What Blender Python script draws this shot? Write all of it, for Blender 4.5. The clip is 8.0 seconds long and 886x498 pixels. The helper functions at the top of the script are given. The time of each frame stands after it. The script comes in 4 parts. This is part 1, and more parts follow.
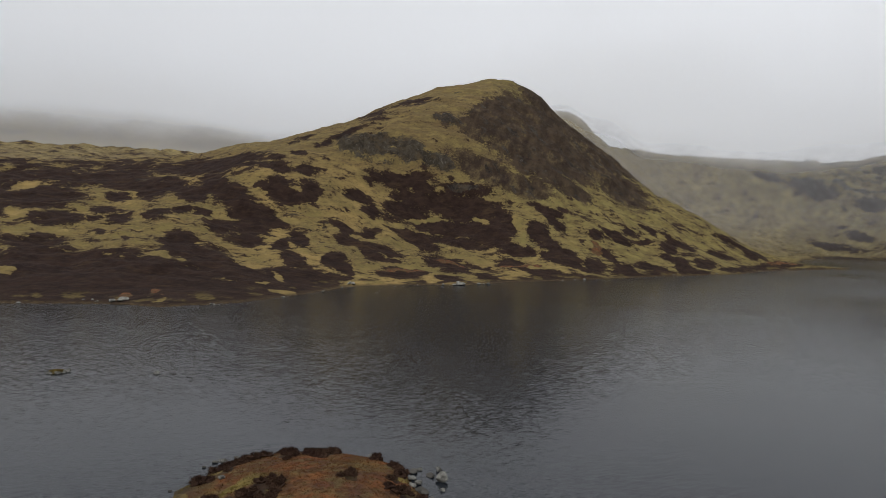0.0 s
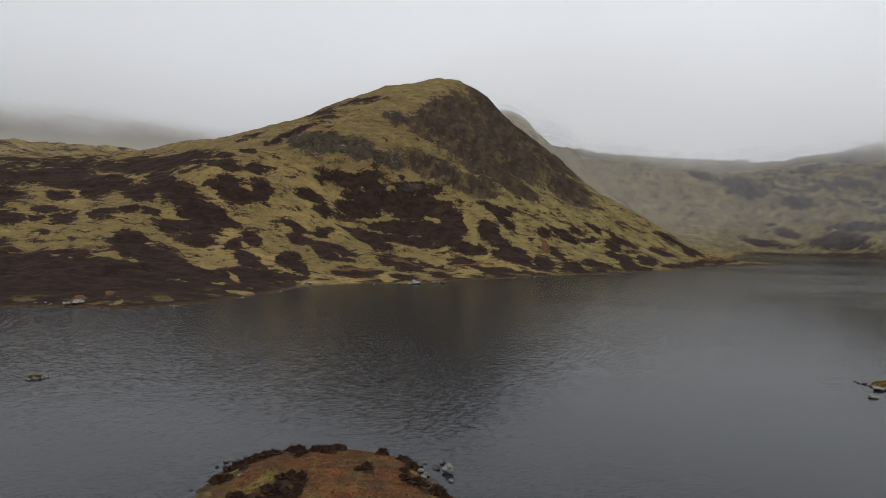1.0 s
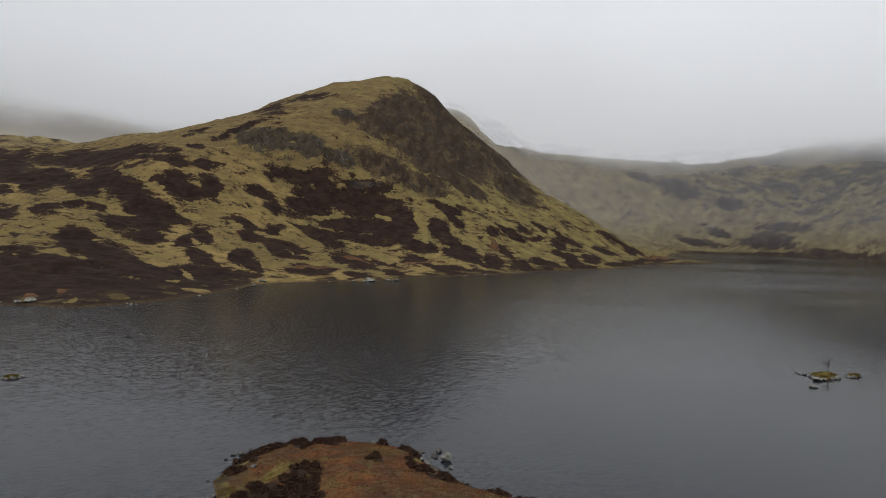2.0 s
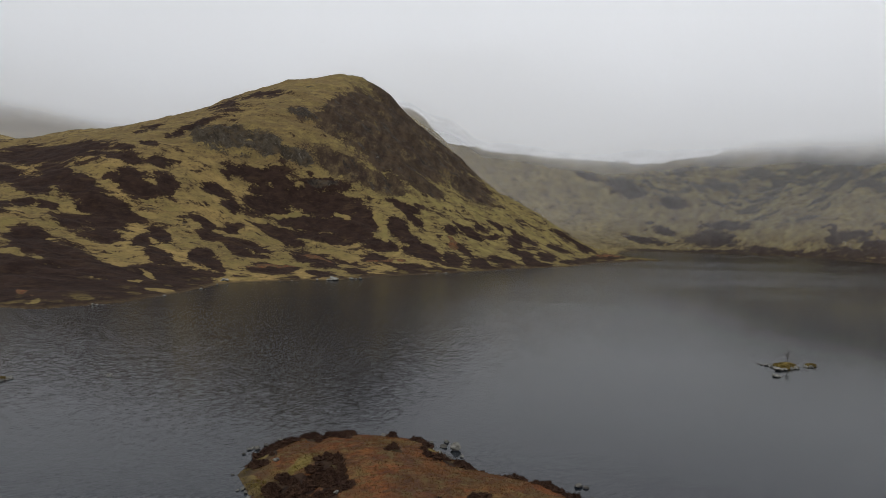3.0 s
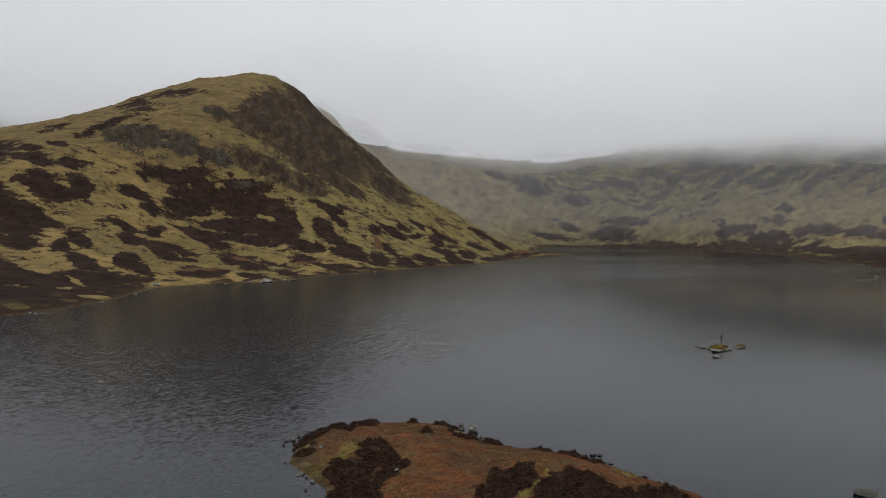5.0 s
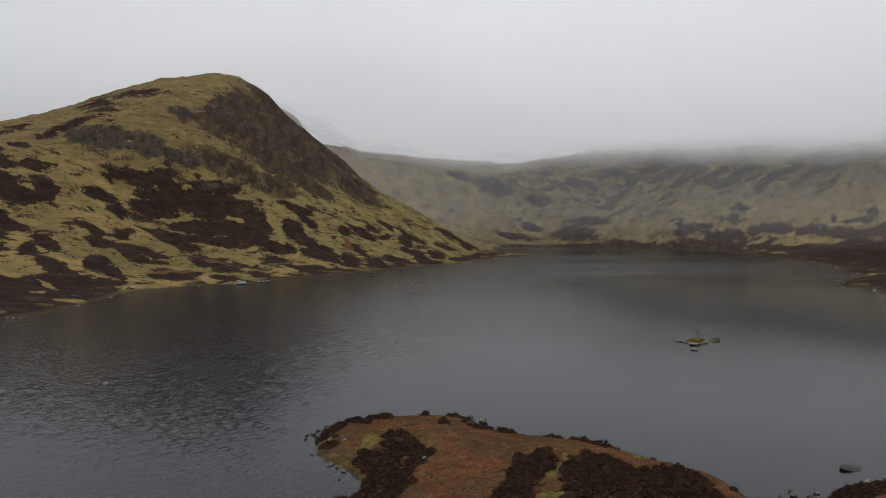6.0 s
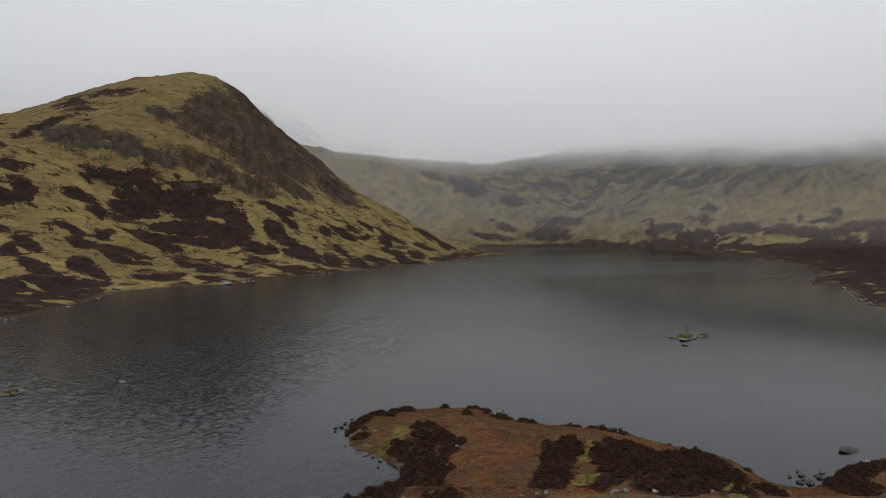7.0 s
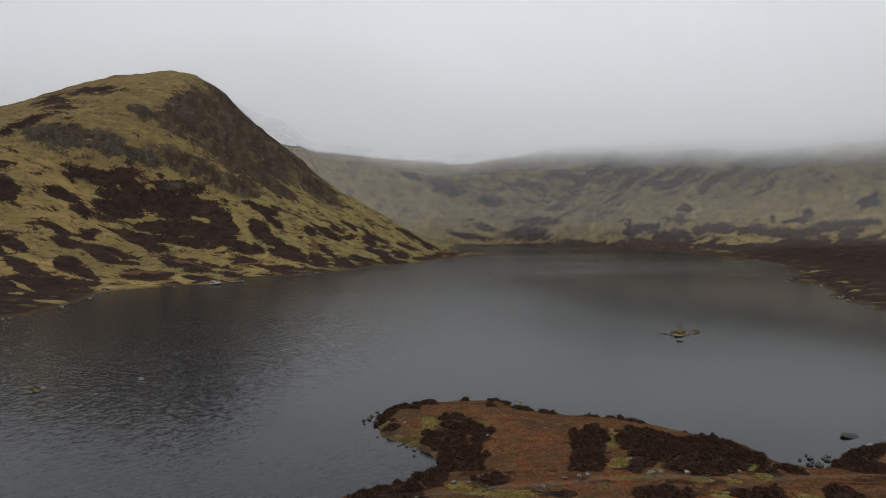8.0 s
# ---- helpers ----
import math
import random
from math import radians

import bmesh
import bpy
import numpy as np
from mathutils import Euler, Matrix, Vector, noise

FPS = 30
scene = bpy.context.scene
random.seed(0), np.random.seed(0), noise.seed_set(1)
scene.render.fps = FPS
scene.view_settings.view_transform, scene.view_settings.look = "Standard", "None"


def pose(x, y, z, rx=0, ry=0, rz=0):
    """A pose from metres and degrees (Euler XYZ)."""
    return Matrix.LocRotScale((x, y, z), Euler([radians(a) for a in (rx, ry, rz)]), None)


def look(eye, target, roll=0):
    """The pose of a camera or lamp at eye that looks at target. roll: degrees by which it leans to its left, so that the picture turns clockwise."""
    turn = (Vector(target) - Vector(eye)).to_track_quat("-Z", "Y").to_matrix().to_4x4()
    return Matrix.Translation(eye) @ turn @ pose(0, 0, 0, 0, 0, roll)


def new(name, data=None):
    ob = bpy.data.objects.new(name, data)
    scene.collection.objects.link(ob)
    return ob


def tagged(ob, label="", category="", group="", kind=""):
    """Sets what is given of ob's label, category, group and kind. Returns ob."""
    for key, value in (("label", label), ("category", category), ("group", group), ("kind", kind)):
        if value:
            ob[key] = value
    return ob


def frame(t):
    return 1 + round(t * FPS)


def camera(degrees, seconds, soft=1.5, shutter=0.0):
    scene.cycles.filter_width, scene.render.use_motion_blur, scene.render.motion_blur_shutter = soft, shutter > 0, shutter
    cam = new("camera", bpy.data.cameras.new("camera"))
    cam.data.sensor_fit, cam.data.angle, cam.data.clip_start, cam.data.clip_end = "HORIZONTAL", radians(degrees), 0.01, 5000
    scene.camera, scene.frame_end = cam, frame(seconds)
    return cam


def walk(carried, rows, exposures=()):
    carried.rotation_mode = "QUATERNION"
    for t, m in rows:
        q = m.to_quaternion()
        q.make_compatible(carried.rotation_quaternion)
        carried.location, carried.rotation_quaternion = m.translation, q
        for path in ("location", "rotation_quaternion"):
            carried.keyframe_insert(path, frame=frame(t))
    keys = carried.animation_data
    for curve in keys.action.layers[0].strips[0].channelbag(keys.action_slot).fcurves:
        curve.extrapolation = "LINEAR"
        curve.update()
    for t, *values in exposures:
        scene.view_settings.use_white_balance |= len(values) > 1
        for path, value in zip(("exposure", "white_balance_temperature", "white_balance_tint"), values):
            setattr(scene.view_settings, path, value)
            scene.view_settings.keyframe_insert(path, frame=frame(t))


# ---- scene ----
cam = camera(64.64, 8.0, soft=1.0)
# seconds, eye, target, roll
PATH = [
    (0, (-0.00, -0.00, 32.00), (-0.00, 299.90, 24.27), 0.661),
    (0.5, (-4.27, -2.88, 32.64), (7.82, 296.77, 24.45), 0.531),
    (1, (-8.69, -5.76, 33.40), (16.44, 293.06, 24.60), 0.512),
    (1.5, (-13.19, -9.07, 34.07), (25.14, 288.32, 24.65), 0.762),
    (3, (-28.26, -15.11, 34.96), (44.25, 275.81, 24.55), 0.990),
    (3.5, (-33.47, -16.72, 35.23), (49.33, 271.43, 24.63), 0.863),
    (4, (-38.71, -18.36, 35.34), (54.25, 266.68, 24.78), 0.686),
    (4.5, (-44.22, -19.53, 35.63), (58.65, 262.08, 24.92), 0.460),
    (6, (-60.65, -22.78, 36.18), (67.65, 248.19, 25.59), -0.098),
    (6.5, (-66.20, -23.52, 36.25), (68.48, 244.35, 25.66), -0.117),
    (7, (-71.66, -23.99, 36.41), (68.15, 241.23, 25.82), -0.131),
    (7.5, (-77.06, -24.36, 36.52), (67.46, 238.32, 25.87), -0.061),
    (8, (-82.43, -24.49, 36.54), (67.14, 235.34, 25.82), -0.070),
]
walk(cam, [(t, look(eye, target, roll)) for t, eye, target, roll in PATH], exposures=[(0, -0.33), (4, -0.41), (8, -0.47)])

# ---------------------------------------------------------------- light
SKY_LEVEL = 0.98
world = bpy.data.worlds.new("overcast_sky")
scene.world = world
world.use_nodes = True


def build_world():
    nt = world.node_tree
    nt.nodes.clear()
    N, L = nt.nodes.new, nt.links.new
    sky = N("ShaderNodeTexSky")
    sky.sky_type, sky.sun_disc = "NISHITA", False
    sky.sun_elevation, sky.sun_rotation = radians(47), radians(221)
    grey = N("ShaderNodeHueSaturation")
    grey.inputs["Saturation"].default_value = 0.25
    grey.inputs["Value"].default_value = 0.10
    L(sky.outputs[0], grey.inputs["Color"])
    co = N("ShaderNodeTexCoord")
    sep = N("ShaderNodeSeparateXYZ")
    L(co.outputs["Generated"], sep.inputs[0])
    ramp = N("ShaderNodeValToRGB")          # cloud deck: duller towards the horizon
    cr = ramp.color_ramp
    cr.elements[0].position, cr.elements[0].color = 0.0, (0.785, 0.787, 0.83, 1)
    cr.elements[1].position, cr.elements[1].color = 1.0, (1.127, 1.148, 1.205, 1)
    for p, c in ((0.11, (0.812, 0.822, 0.87, 1)), (0.20, (0.964, 0.983, 1.035, 1)), (0.34, (1.063, 1.088, 1.13, 1)), (0.55, (1.083, 1.106, 1.158, 1))):
        e = cr.elements.new(p)
        e.color = c
    L(sep.outputs["Z"], ramp.inputs[0])
    mp = N("ShaderNodeMapping")
    mp.inputs["Scale"].default_value = (1.2, 1.2, 4.0)
    L(co.outputs["Generated"], mp.inputs[0])
    nz = N("ShaderNodeTexNoise")
    nz.inputs["Scale"].default_value, nz.inputs["Detail"].default_value, nz.inputs["Roughness"].default_value = 1.6, 3.0, 0.45
    L(mp.outputs[0], nz.inputs["Vector"])
    mr = N("ShaderNodeMapRange")
    mr.inputs["From Min"].default_value, mr.inputs["From Max"].default_value = 0.3, 0.7
    mr.inputs["To Min"].default_value, mr.inputs["To Max"].default_value = 0.95, 1.05
    L(nz.outputs[0], mr.inputs[0])
    # thinner, brighter cloud to the north-east
    side = N("ShaderNodeVectorMath")
    side.operation = "DOT_PRODUCT"
    side.inputs[1].default_value = (0.80, 0.60, 0.0)
    L(co.outputs["Generated"], side.inputs[0])
    mr2 = N("ShaderNodeMapRange")
    mr2.inputs["From Min"].default_value, mr2.inputs["From Max"].default_value = -0.2, 1.0
    mr2.inputs["To Min"].default_value, mr2.inputs["To Max"].default_value = 0.90, 1.02
    L(side.outputs["Value"], mr2.inputs[0])
    both = N("ShaderNodeMath")
    both.operation = "MULTIPLY"
    L(mr.outputs[0], both.inputs[0])
    L(mr2.outputs[0], both.inputs[1])
    mul = N("ShaderNodeMix")
    mul.data_type, mul.blend_type = "RGBA", "MULTIPLY"
    mul.inputs["Factor"].default_value = 1.0
    L(ramp.outputs[0], mul.inputs["A"])
    L(both.outputs[0], mul.inputs["B"])
    mix = N("ShaderNodeMix")
    mix.data_type = "RGBA"
    mix.inputs["Factor"].default_value = 0.05
    L(mul.outputs["Result"], mix.inputs["A"])
    L(grey.outputs[0], mix.inputs["B"])
    bg = N("ShaderNodeBackground")
    bg.inputs["Strength"].default_value = SKY_LEVEL
    L(mix.outputs["Result"], bg.inputs["Color"])
    out = N("ShaderNodeOutputWorld")
    L(bg.outputs[0], out.inputs["Surface"])


build_world()
sun = new("sun", bpy.data.lights.new("sun", "SUN"))
sun.data.energy, sun.data.angle, sun.data.color = 1.05, radians(20), (1.0, 0.985, 0.96)
sun.matrix_world = look((-260, -300, 420), (0, 0, 0))


# ---------------------------------------------------------------- materials
class Nodes:
    """Short hand for building node trees."""

    def __init__(self, name):
        self.mat = bpy.data.materials.new(name)
        self.mat.use_nodes = True
        self.nt = self.mat.node_tree
        self.nt.nodes.clear()
        self.out = self.nt.nodes.new("ShaderNodeOutputMaterial")
        self.co = self.nt.nodes.new("ShaderNodeTexCoord")

    def put(self, socket, value):
        if isinstance(value, bpy.types.NodeSocket):
            self.nt.links.new(value, socket)
        elif isinstance(value, tuple) and len(value) == 3 and socket.type == "RGBA":
            socket.default_value = (*value, 1)
        else:
            socket.default_value = value

    def noise(self, size, detail=4.0, rough=0.55, stretch=(1, 1, 1), turn=0.0, distort=0.0, vec=None):
        mp = self.nt.nodes.new("ShaderNodeMapping")
        mp.inputs["Scale"].default_value = [s / size for s in stretch]
        mp.inputs["Rotation"].default_value = (0, 0, radians(turn))
        self.put(mp.inputs[0], vec or self.co.outputs["Object"])
        n = self.nt.nodes.new("ShaderNodeTexNoise")
        n.inputs["Scale"].default_value, n.inputs["Detail"].default_value = 1.0, detail
        n.inputs["Roughness"].default_value, n.inputs["Distortion"].default_value = rough, distort
        self.nt.links.new(mp.outputs[0], n.inputs["Vector"])
        return n.outputs[0]

    def turned(self, angle):
        mp = self.nt.nodes.new("ShaderNodeMapping")
        mp.inputs["Rotation"].default_value = (0, 0, radians(angle))
        self.put(mp.inputs[0], self.co.outputs["Object"])
        return mp.outputs[0]

    def attr(self, name):
        n = self.nt.nodes.new("ShaderNodeAttribute")
        n.attribute_name = name
        return n.outputs["Fac"]

    def maths(self, op, a, b=0.0, c=0.0):
        n = self.nt.nodes.new("ShaderNodeMath")
        n.operation = op
        for s, v in zip(n.inputs, (a, b, c)):
            self.put(s, v)
        return n.outputs[0]

    def step(self, value, lo, hi, a=0.0, b=1.0):
        n = self.nt.nodes.new("ShaderNodeMapRange")
        n.interpolation_type = "SMOOTHSTEP"
        for k, v in (("Value", value), ("From Min", lo), ("From Max", hi), ("To Min", a), ("To Max", b)):
            self.put(n.inputs[k], v)
        return n.outputs[0]

    def mix(self, fac, a, b, mode="MIX"):
        n = self.nt.nodes.new("ShaderNodeMix")
        n.data_type, n.blend_type = "RGBA", mode
        self.put(n.inputs["Factor"], fac)
        self.put(n.inputs["A"], a)
        self.put(n.inputs["B"], b)
        return n.outputs["Result"]

    def xyz(self):
        n = self.nt.nodes.new("ShaderNodeSeparateXYZ")
        self.nt.links.new(self.co.outputs["Object"], n.inputs[0])
        return n.outputs

    def random(self):
        return self.nt.nodes.new("ShaderNodeObjectInfo").outputs["Random"]

    def bump(self, height, strength, distance, normal=None):
        n = self.nt.nodes.new("ShaderNodeBump")
        self.put(n.inputs["Height"], height)
        self.put(n.inputs["Strength"], strength)
        n.inputs["Distance"].default_value = distance
        if normal:
            self.put(n.inputs["Normal"], normal)
        return n.outputs[0]

    def waves(self, slope, *trains):
        """A normal tilted by the sum of wave trains: (length, stretch, direction)."""
        total = None
        for size, stretch, turn in trains:
            mp = self.nt.nodes.new("ShaderNodeMapping")
            mp.inputs["Scale"].default_value = [k / size for k in stretch]
            self.put(mp.inputs[0], self.turned(turn))
            nz = self.nt.nodes.new("ShaderNodeTexNoise")
            nz.inputs["Scale"].default_value, nz.inputs["Detail"].default_value, nz.inputs["Distortion"].default_value = 1.0, 3.0, 0.35
            self.nt.links.new(mp.outputs[0], nz.inputs["Vector"])
            off = self.nt.nodes.new("ShaderNodeVectorMath")
            off.operation = "SUBTRACT"
            self.put(off.inputs[0], nz.outputs["Color"])
            off.inputs[1].default_value = (0.5, 0.5, 0.5)
            if total is None:
                total = off.outputs[0]
            else:
                both = self.nt.nodes.new("ShaderNodeVectorMath")
                self.put(both.inputs[0], total)
                self.put(both.inputs[1], off.outputs[0])
                total = both.outputs[0]
        scaled = self.nt.nodes.new("ShaderNodeVectorMath")
        scaled.operation = "SCALE"
        self.put(scaled.inputs[0], total)
        self.put(scaled.inputs["Scale"], slope)
        flat = self.nt.nodes.new("ShaderNodeVectorMath")
        flat.operation = "MULTIPLY_ADD"
        self.put(flat.inputs[0], scaled.outputs[0])
        flat.inputs[1].default_value, flat.inputs[2].default_value = (1, 1, 0), (0, 0, 1)
        unit = self.nt.nodes.new("ShaderNodeVectorMath")
        unit.operation = "NORMALIZE"
        self.put(unit.inputs[0], flat.outputs[0])
        return unit.outputs[0]

    def surface(self, colour, roughness=0.9, normal=None, specular=0.2, ior=None):
        p = self.nt.nodes.new("ShaderNodeBsdfPrincipled")
        self.put(p.inputs["Base Color"], colour)
        self.put(p.inputs["Roughness"], roughness)
        p.inputs["Specular IOR Level"].default_value = specular
        if ior:
            p.inputs["IOR"].default_value = ior
        if normal:
            self.put(p.inputs["Normal"], normal)
        self.nt.links.new(p.outputs[0], self.out.inputs["Surface"])
        return self.mat


def ground_material():
    m = Nodes("moorland")
    big, mid, fine, grit = m.noise(48, 5, 0.6), m.noise(9, 6, 0.65), m.noise(1.8, 5, 0.7), m.noise(0.35, 3, 0.6)
    wide = m.noise(130, 3, 0.5)
    streak = m.noise(9, 6, 0.68, (0.28, 1.0, 0.8), vec=m.turned(-12))
    speck = m.noise(3.2, 6, 0.75, (0.5, 1, 0.8), vec=m.turned(-15))
    rag = m.noise(9, 7, 0.74, (0.6, 1, 0.8), vec=m.turned(-15))
    z = m.xyz()[2]
    # bleached grass, from straw through olive to brown
    grass = m.mix(m.step(big, 0.38, 0.62), (0.330, 0.228, 0.084), (0.158, 0.128, 0.047))
    grass = m.mix(m.step(wide, 0.42, 0.60, 0, 0.8), grass, m.mix(m.step(mid, 0.4, 0.6), (0.190, 0.145, 0.054), (0.130, 0.100, 0.042)))
    grass = m.mix(m.step(streak, 0.48, 0.68, 0, 0.8), grass, (0.205, 0.140, 0.058))
    grass = m.mix(m.step(mid, 0.52, 0.68, 0, 0.75), grass, (0.330, 0.236, 0.088))
    high = m.step(m.maths("ADD", z, m.maths("MULTIPLY", m.maths("SUBTRACT", big, 0.5), 110.0)), 35.0, 115.0, 0.0, 0.85)
    upland = m.mix(m.step(mid, 0.36, 0.66), (0.215, 0.160, 0.062), (0.125, 0.094, 0.042))
    grass = m.mix(high, grass, m.mix(m.step(streak, 0.40, 0.62), upland, (0.130, 0.090, 0.044)))
    grass = m.mix(m.step(speck, 0.57, 0.70, 0, 0.65), grass, (0.090, 0.060, 0.032))
    grass = m.mix(m.step(fine, 0.52, 0.70, 0, 0.45), grass, (0.098, 0.074, 0.032))
    # greener sward on the east flank
    flank = m.mix(m.step(mid, 0.38, 0.62), (0.235, 0.195, 0.070), (0.135, 0.110, 0.042))
    grass = m.mix(m.step(m.maths("MULTIPLY_ADD", big, 120.0, m.xyz()[0]), 70.0, 190.0, 0.0, 0.75), grass, flank)
    # far slopes: duller, browner grass, with haze put into its colour
    far = m.attr("far")
    dull = m.mix(m.step(mid, 0.35, 0.65), (0.345, 0.275, 0.128), (0.205, 0.168, 0.088))
    dull = m.mix(m.step(big, 0.40, 0.66, 0, 0.7), dull, (0.165, 0.125, 0.082))
    runnel = m.noise(15, 6, 0.68, (1, 0.14, 0.35), vec=m.turned(38))     # gullies and burns down the far slopes
    dull = m.mix(m.step(runnel, 0.50, 0.66, 0, 0.75), dull, (0.110, 0.084, 0.056))
    dull = m.mix(m.step(speck, 0.52, 0.66, 0, 0.7), dull, (0.085, 0.068, 0.050))
    grass = m.mix(m.maths("MULTIPLY", far, 0.8), grass, dull)
    # heather, grading into grass through a mixed sward
    heath = m.mix(m.step(mid, 0.35, 0.66), (0.019, 0.011, 0.009), (0.034, 0.020, 0.015))
    heath = m.mix(m.step(speck, 0.48, 0.66, 0, 0.6), heath, (0.048, 0.030, 0.018))
    heath = m.mix(m.step(streak, 0.56, 0.70, 0, 0.6), heath, (0.066, 0.041, 0.023))
    # far heather lightened: haze put into the colour
    heath = m.mix(m.maths("MULTIPLY", far, m.step(runnel, 0.38, 0.62, 0.25, 0.8)), heath, (0.068, 0.050, 0.039))
    edge = m.maths("ADD", m.maths("MULTIPLY", m.maths("SUBTRACT", mid, 0.5), 0.6), m.maths("MULTIPLY", m.maths("SUBTRACT", fine, 0.5), 1.0))
    cover = m.maths("ADD", m.attr("heather"), m.maths("ADD", edge, m.maths("ADD", m.maths("MULTIPLY", m.maths("SUBTRACT", rag, 0.5), 1.1), m.maths("ADD", m.maths("MULTIPLY", m.maths("SUBTRACT", streak, 0.5), 1.0), m.maths("MULTIPLY", m.maths("SUBTRACT", speck, 0.5), 0.8)))))
    mixed = m.mix(m.step(speck, 0.40, 0.60), (0.205, 0.150, 0.060), (0.085, 0.058, 0.032))
    col = m.mix(m.step(cover, -0.52, -0.04, 0, 0.55), grass, mixed)
    col = m.mix(m.step(cover, -0.10, 0.12), col, heath)
    # steep broken ground: dark heath, bare earth and thin grass in runs down the slope
    run = m.noise(9, 7, 0.72, (0.22, 1.0, 0.6), vec=m.turned(-78))
    broken = m.mix(m.step(run, 0.40, 0.60), (0.028, 0.018, 0.014), (0.062, 0.042, 0.028))
    broken = m.mix(m.step(m.maths("ADD", run, m.maths("MULTIPLY", m.maths("SUBTRACT", big, 0.5), 0.8)), 0.56, 0.70, 0, 0.75), broken, (0.120, 0.088, 0.040))
    broken = m.mix(m.step(fine, 0.50, 0.68, 0, 0.6), broken, (0.028, 0.020, 0.017))
    broken = m.mix(m.step(m.noise(1.6, 5, 0.8, (0.5, 1, 1), vec=m.turned(-78)), 0.66, 0.74, 0, 0.7), broken, (0.22, 0.20, 0.175))
    slope = m.maths("ADD", m.attr("steep"), m.maths("ADD", edge, m.maths("MULTIPLY", m.maths("SUBTRACT", run, 0.5), 1.2)))
    col = m.mix(m.step(slope, -0.14, 0.16, 0, 0.94), col, broken)
    # rusty dead moor grass of the headland
    rust = m.mix(m.step(m.noise(7, 5, 0.6), 0.38, 0.62), (0.190, 0.070, 0.027), (0.100, 0.055, 0.025))
    rust = m.mix(m.step(m.noise(4.5, 5, 0.65), 0.44, 0.64, 0, 0.8), rust, (0.075, 0.040, 0.029))
    rust = m.mix(m.step(m.noise(2.6, 5, 0.7), 0.46, 0.62, 0, 0.7), rust, (0.118, 0.092, 0.040))
    rust = m.mix(m.step(fine, 0.45, 0.66, 0, 0.8), rust, (0.060, 0.031, 0.019))
    rust = m.mix(m.step(m.noise(0.8, 3, 0.6, (0.4, 1.6, 1), 20), 0.55, 0.75, 0, 0.5), rust, (0.215, 0.112, 0.052))
    col = m.mix(m.step(m.maths("ADD", m.attr("rust"), m.maths("MULTIPLY", edge, 0.6)), -0.05, 0.10), col, rust)
    dark = m.maths("ADD", m.attr("brush"), m.maths("MULTIPLY", edge, 0.7))
    col = m.mix(m.step(dark, -0.03, 0.08), col, m.mix(m.step(fine, 0.38, 0.66), (0.016, 0.009, 0.007), (0.046, 0.028, 0.018)))
    moss = m.mix(m.step(fine, 0.35, 0.65), (0.105, 0.082, 0.024), (0.20, 0.150, 0.048))
    col = m.mix(m.step(m.maths("ADD", m.attr("moss"), m.maths("MULTIPLY", edge, 1.1)), -0.03, 0.10), col, moss)
    # rock faces and scree, dark with pale seams
    crack = m.noise(6, 7, 0.75, (1, 1, 0.22))
    stone = m.mix(m.step(crack, 0.40, 0.62), (0.024, 0.020, 0.017), (0.066, 0.056, 0.044))
    stone = m.mix(m.step(m.noise(3.2, 6, 0.75, (1, 1, 0.15)), 0.56, 0.68, 0, 0.8), stone, (0.155, 0.142, 0.125))
    stone = m.mix(m.step(mid, 0.50, 0.62, 0, 0.7), stone, (0.075, 0.054, 0.032))
    # far rock lightened and evened, haze put into its colour too
    stone = m.mix(m.maths("MULTIPLY", far, 0.5), stone, (0.084, 0.074, 0.060))
    crag = m.noise(5, 6, 0.7, (1, 0.7, 0.12))
    rock = m.maths("ADD", m.attr("rock"), m.maths("ADD", edge, m.maths("MULTIPLY", m.maths("SUBTRACT", rag, 0.5), 2.0)))
    col = m.mix(m.step(rock, -0.06, 0.22, 0, 0.92), col, stone)
    # stony footpath
    trail = m.mix(m.step(grit, 0.4, 0.65), (0.075, 0.062, 0.050), (0.14, 0.122, 0.10))
    col = m.mix(m.step(m.maths("ADD", m.attr("trail"), m.maths("MULTIPLY", edge, 1.3)), -0.02, 0.16), col, trail)
    # wet stony rim at the water
    rim = m.mix(m.step(fine, 0.40, 0.62), (0.040, 0.028, 0.020), (0.12, 0.085, 0.040))
    col = m.mix(m.step(m.maths("ADD", z, m.maths("MULTIPLY", m.maths("SUBTRACT", mid, 0.5), 1.6)), 0.15, 1.1, 0.85, 0.0), col, rim)
    bank = m.maths("MULTIPLY", m.step(z, 0.5, 1.0), m.step(z, 1.8, 3.6, 1.0, 0.0))
    col = m.mix(m.maths("MULTIPLY", bank, m.step(m.noise(13, 4, 0.6), 0.54, 0.62, 0, 0.6)), col, m.mix(m.step(fine, 0.4, 0.6), (0.19, 0.145, 0.046), (0.09, 0.066, 0.030)))
    n = m.bump(m.maths("ADD", m.maths("MULTIPLY_ADD", m.maths("MULTIPLY", crag, m.step(rock, -0.06, 0.22)), 7.0, m.maths("MULTIPLY", mid, 2.4)), m.maths("ADD", fine, m.maths("MULTIPLY", grit, 0.25))), 0.42, 1.0)
    return m.surface(col, 0.95, n, 0.08)


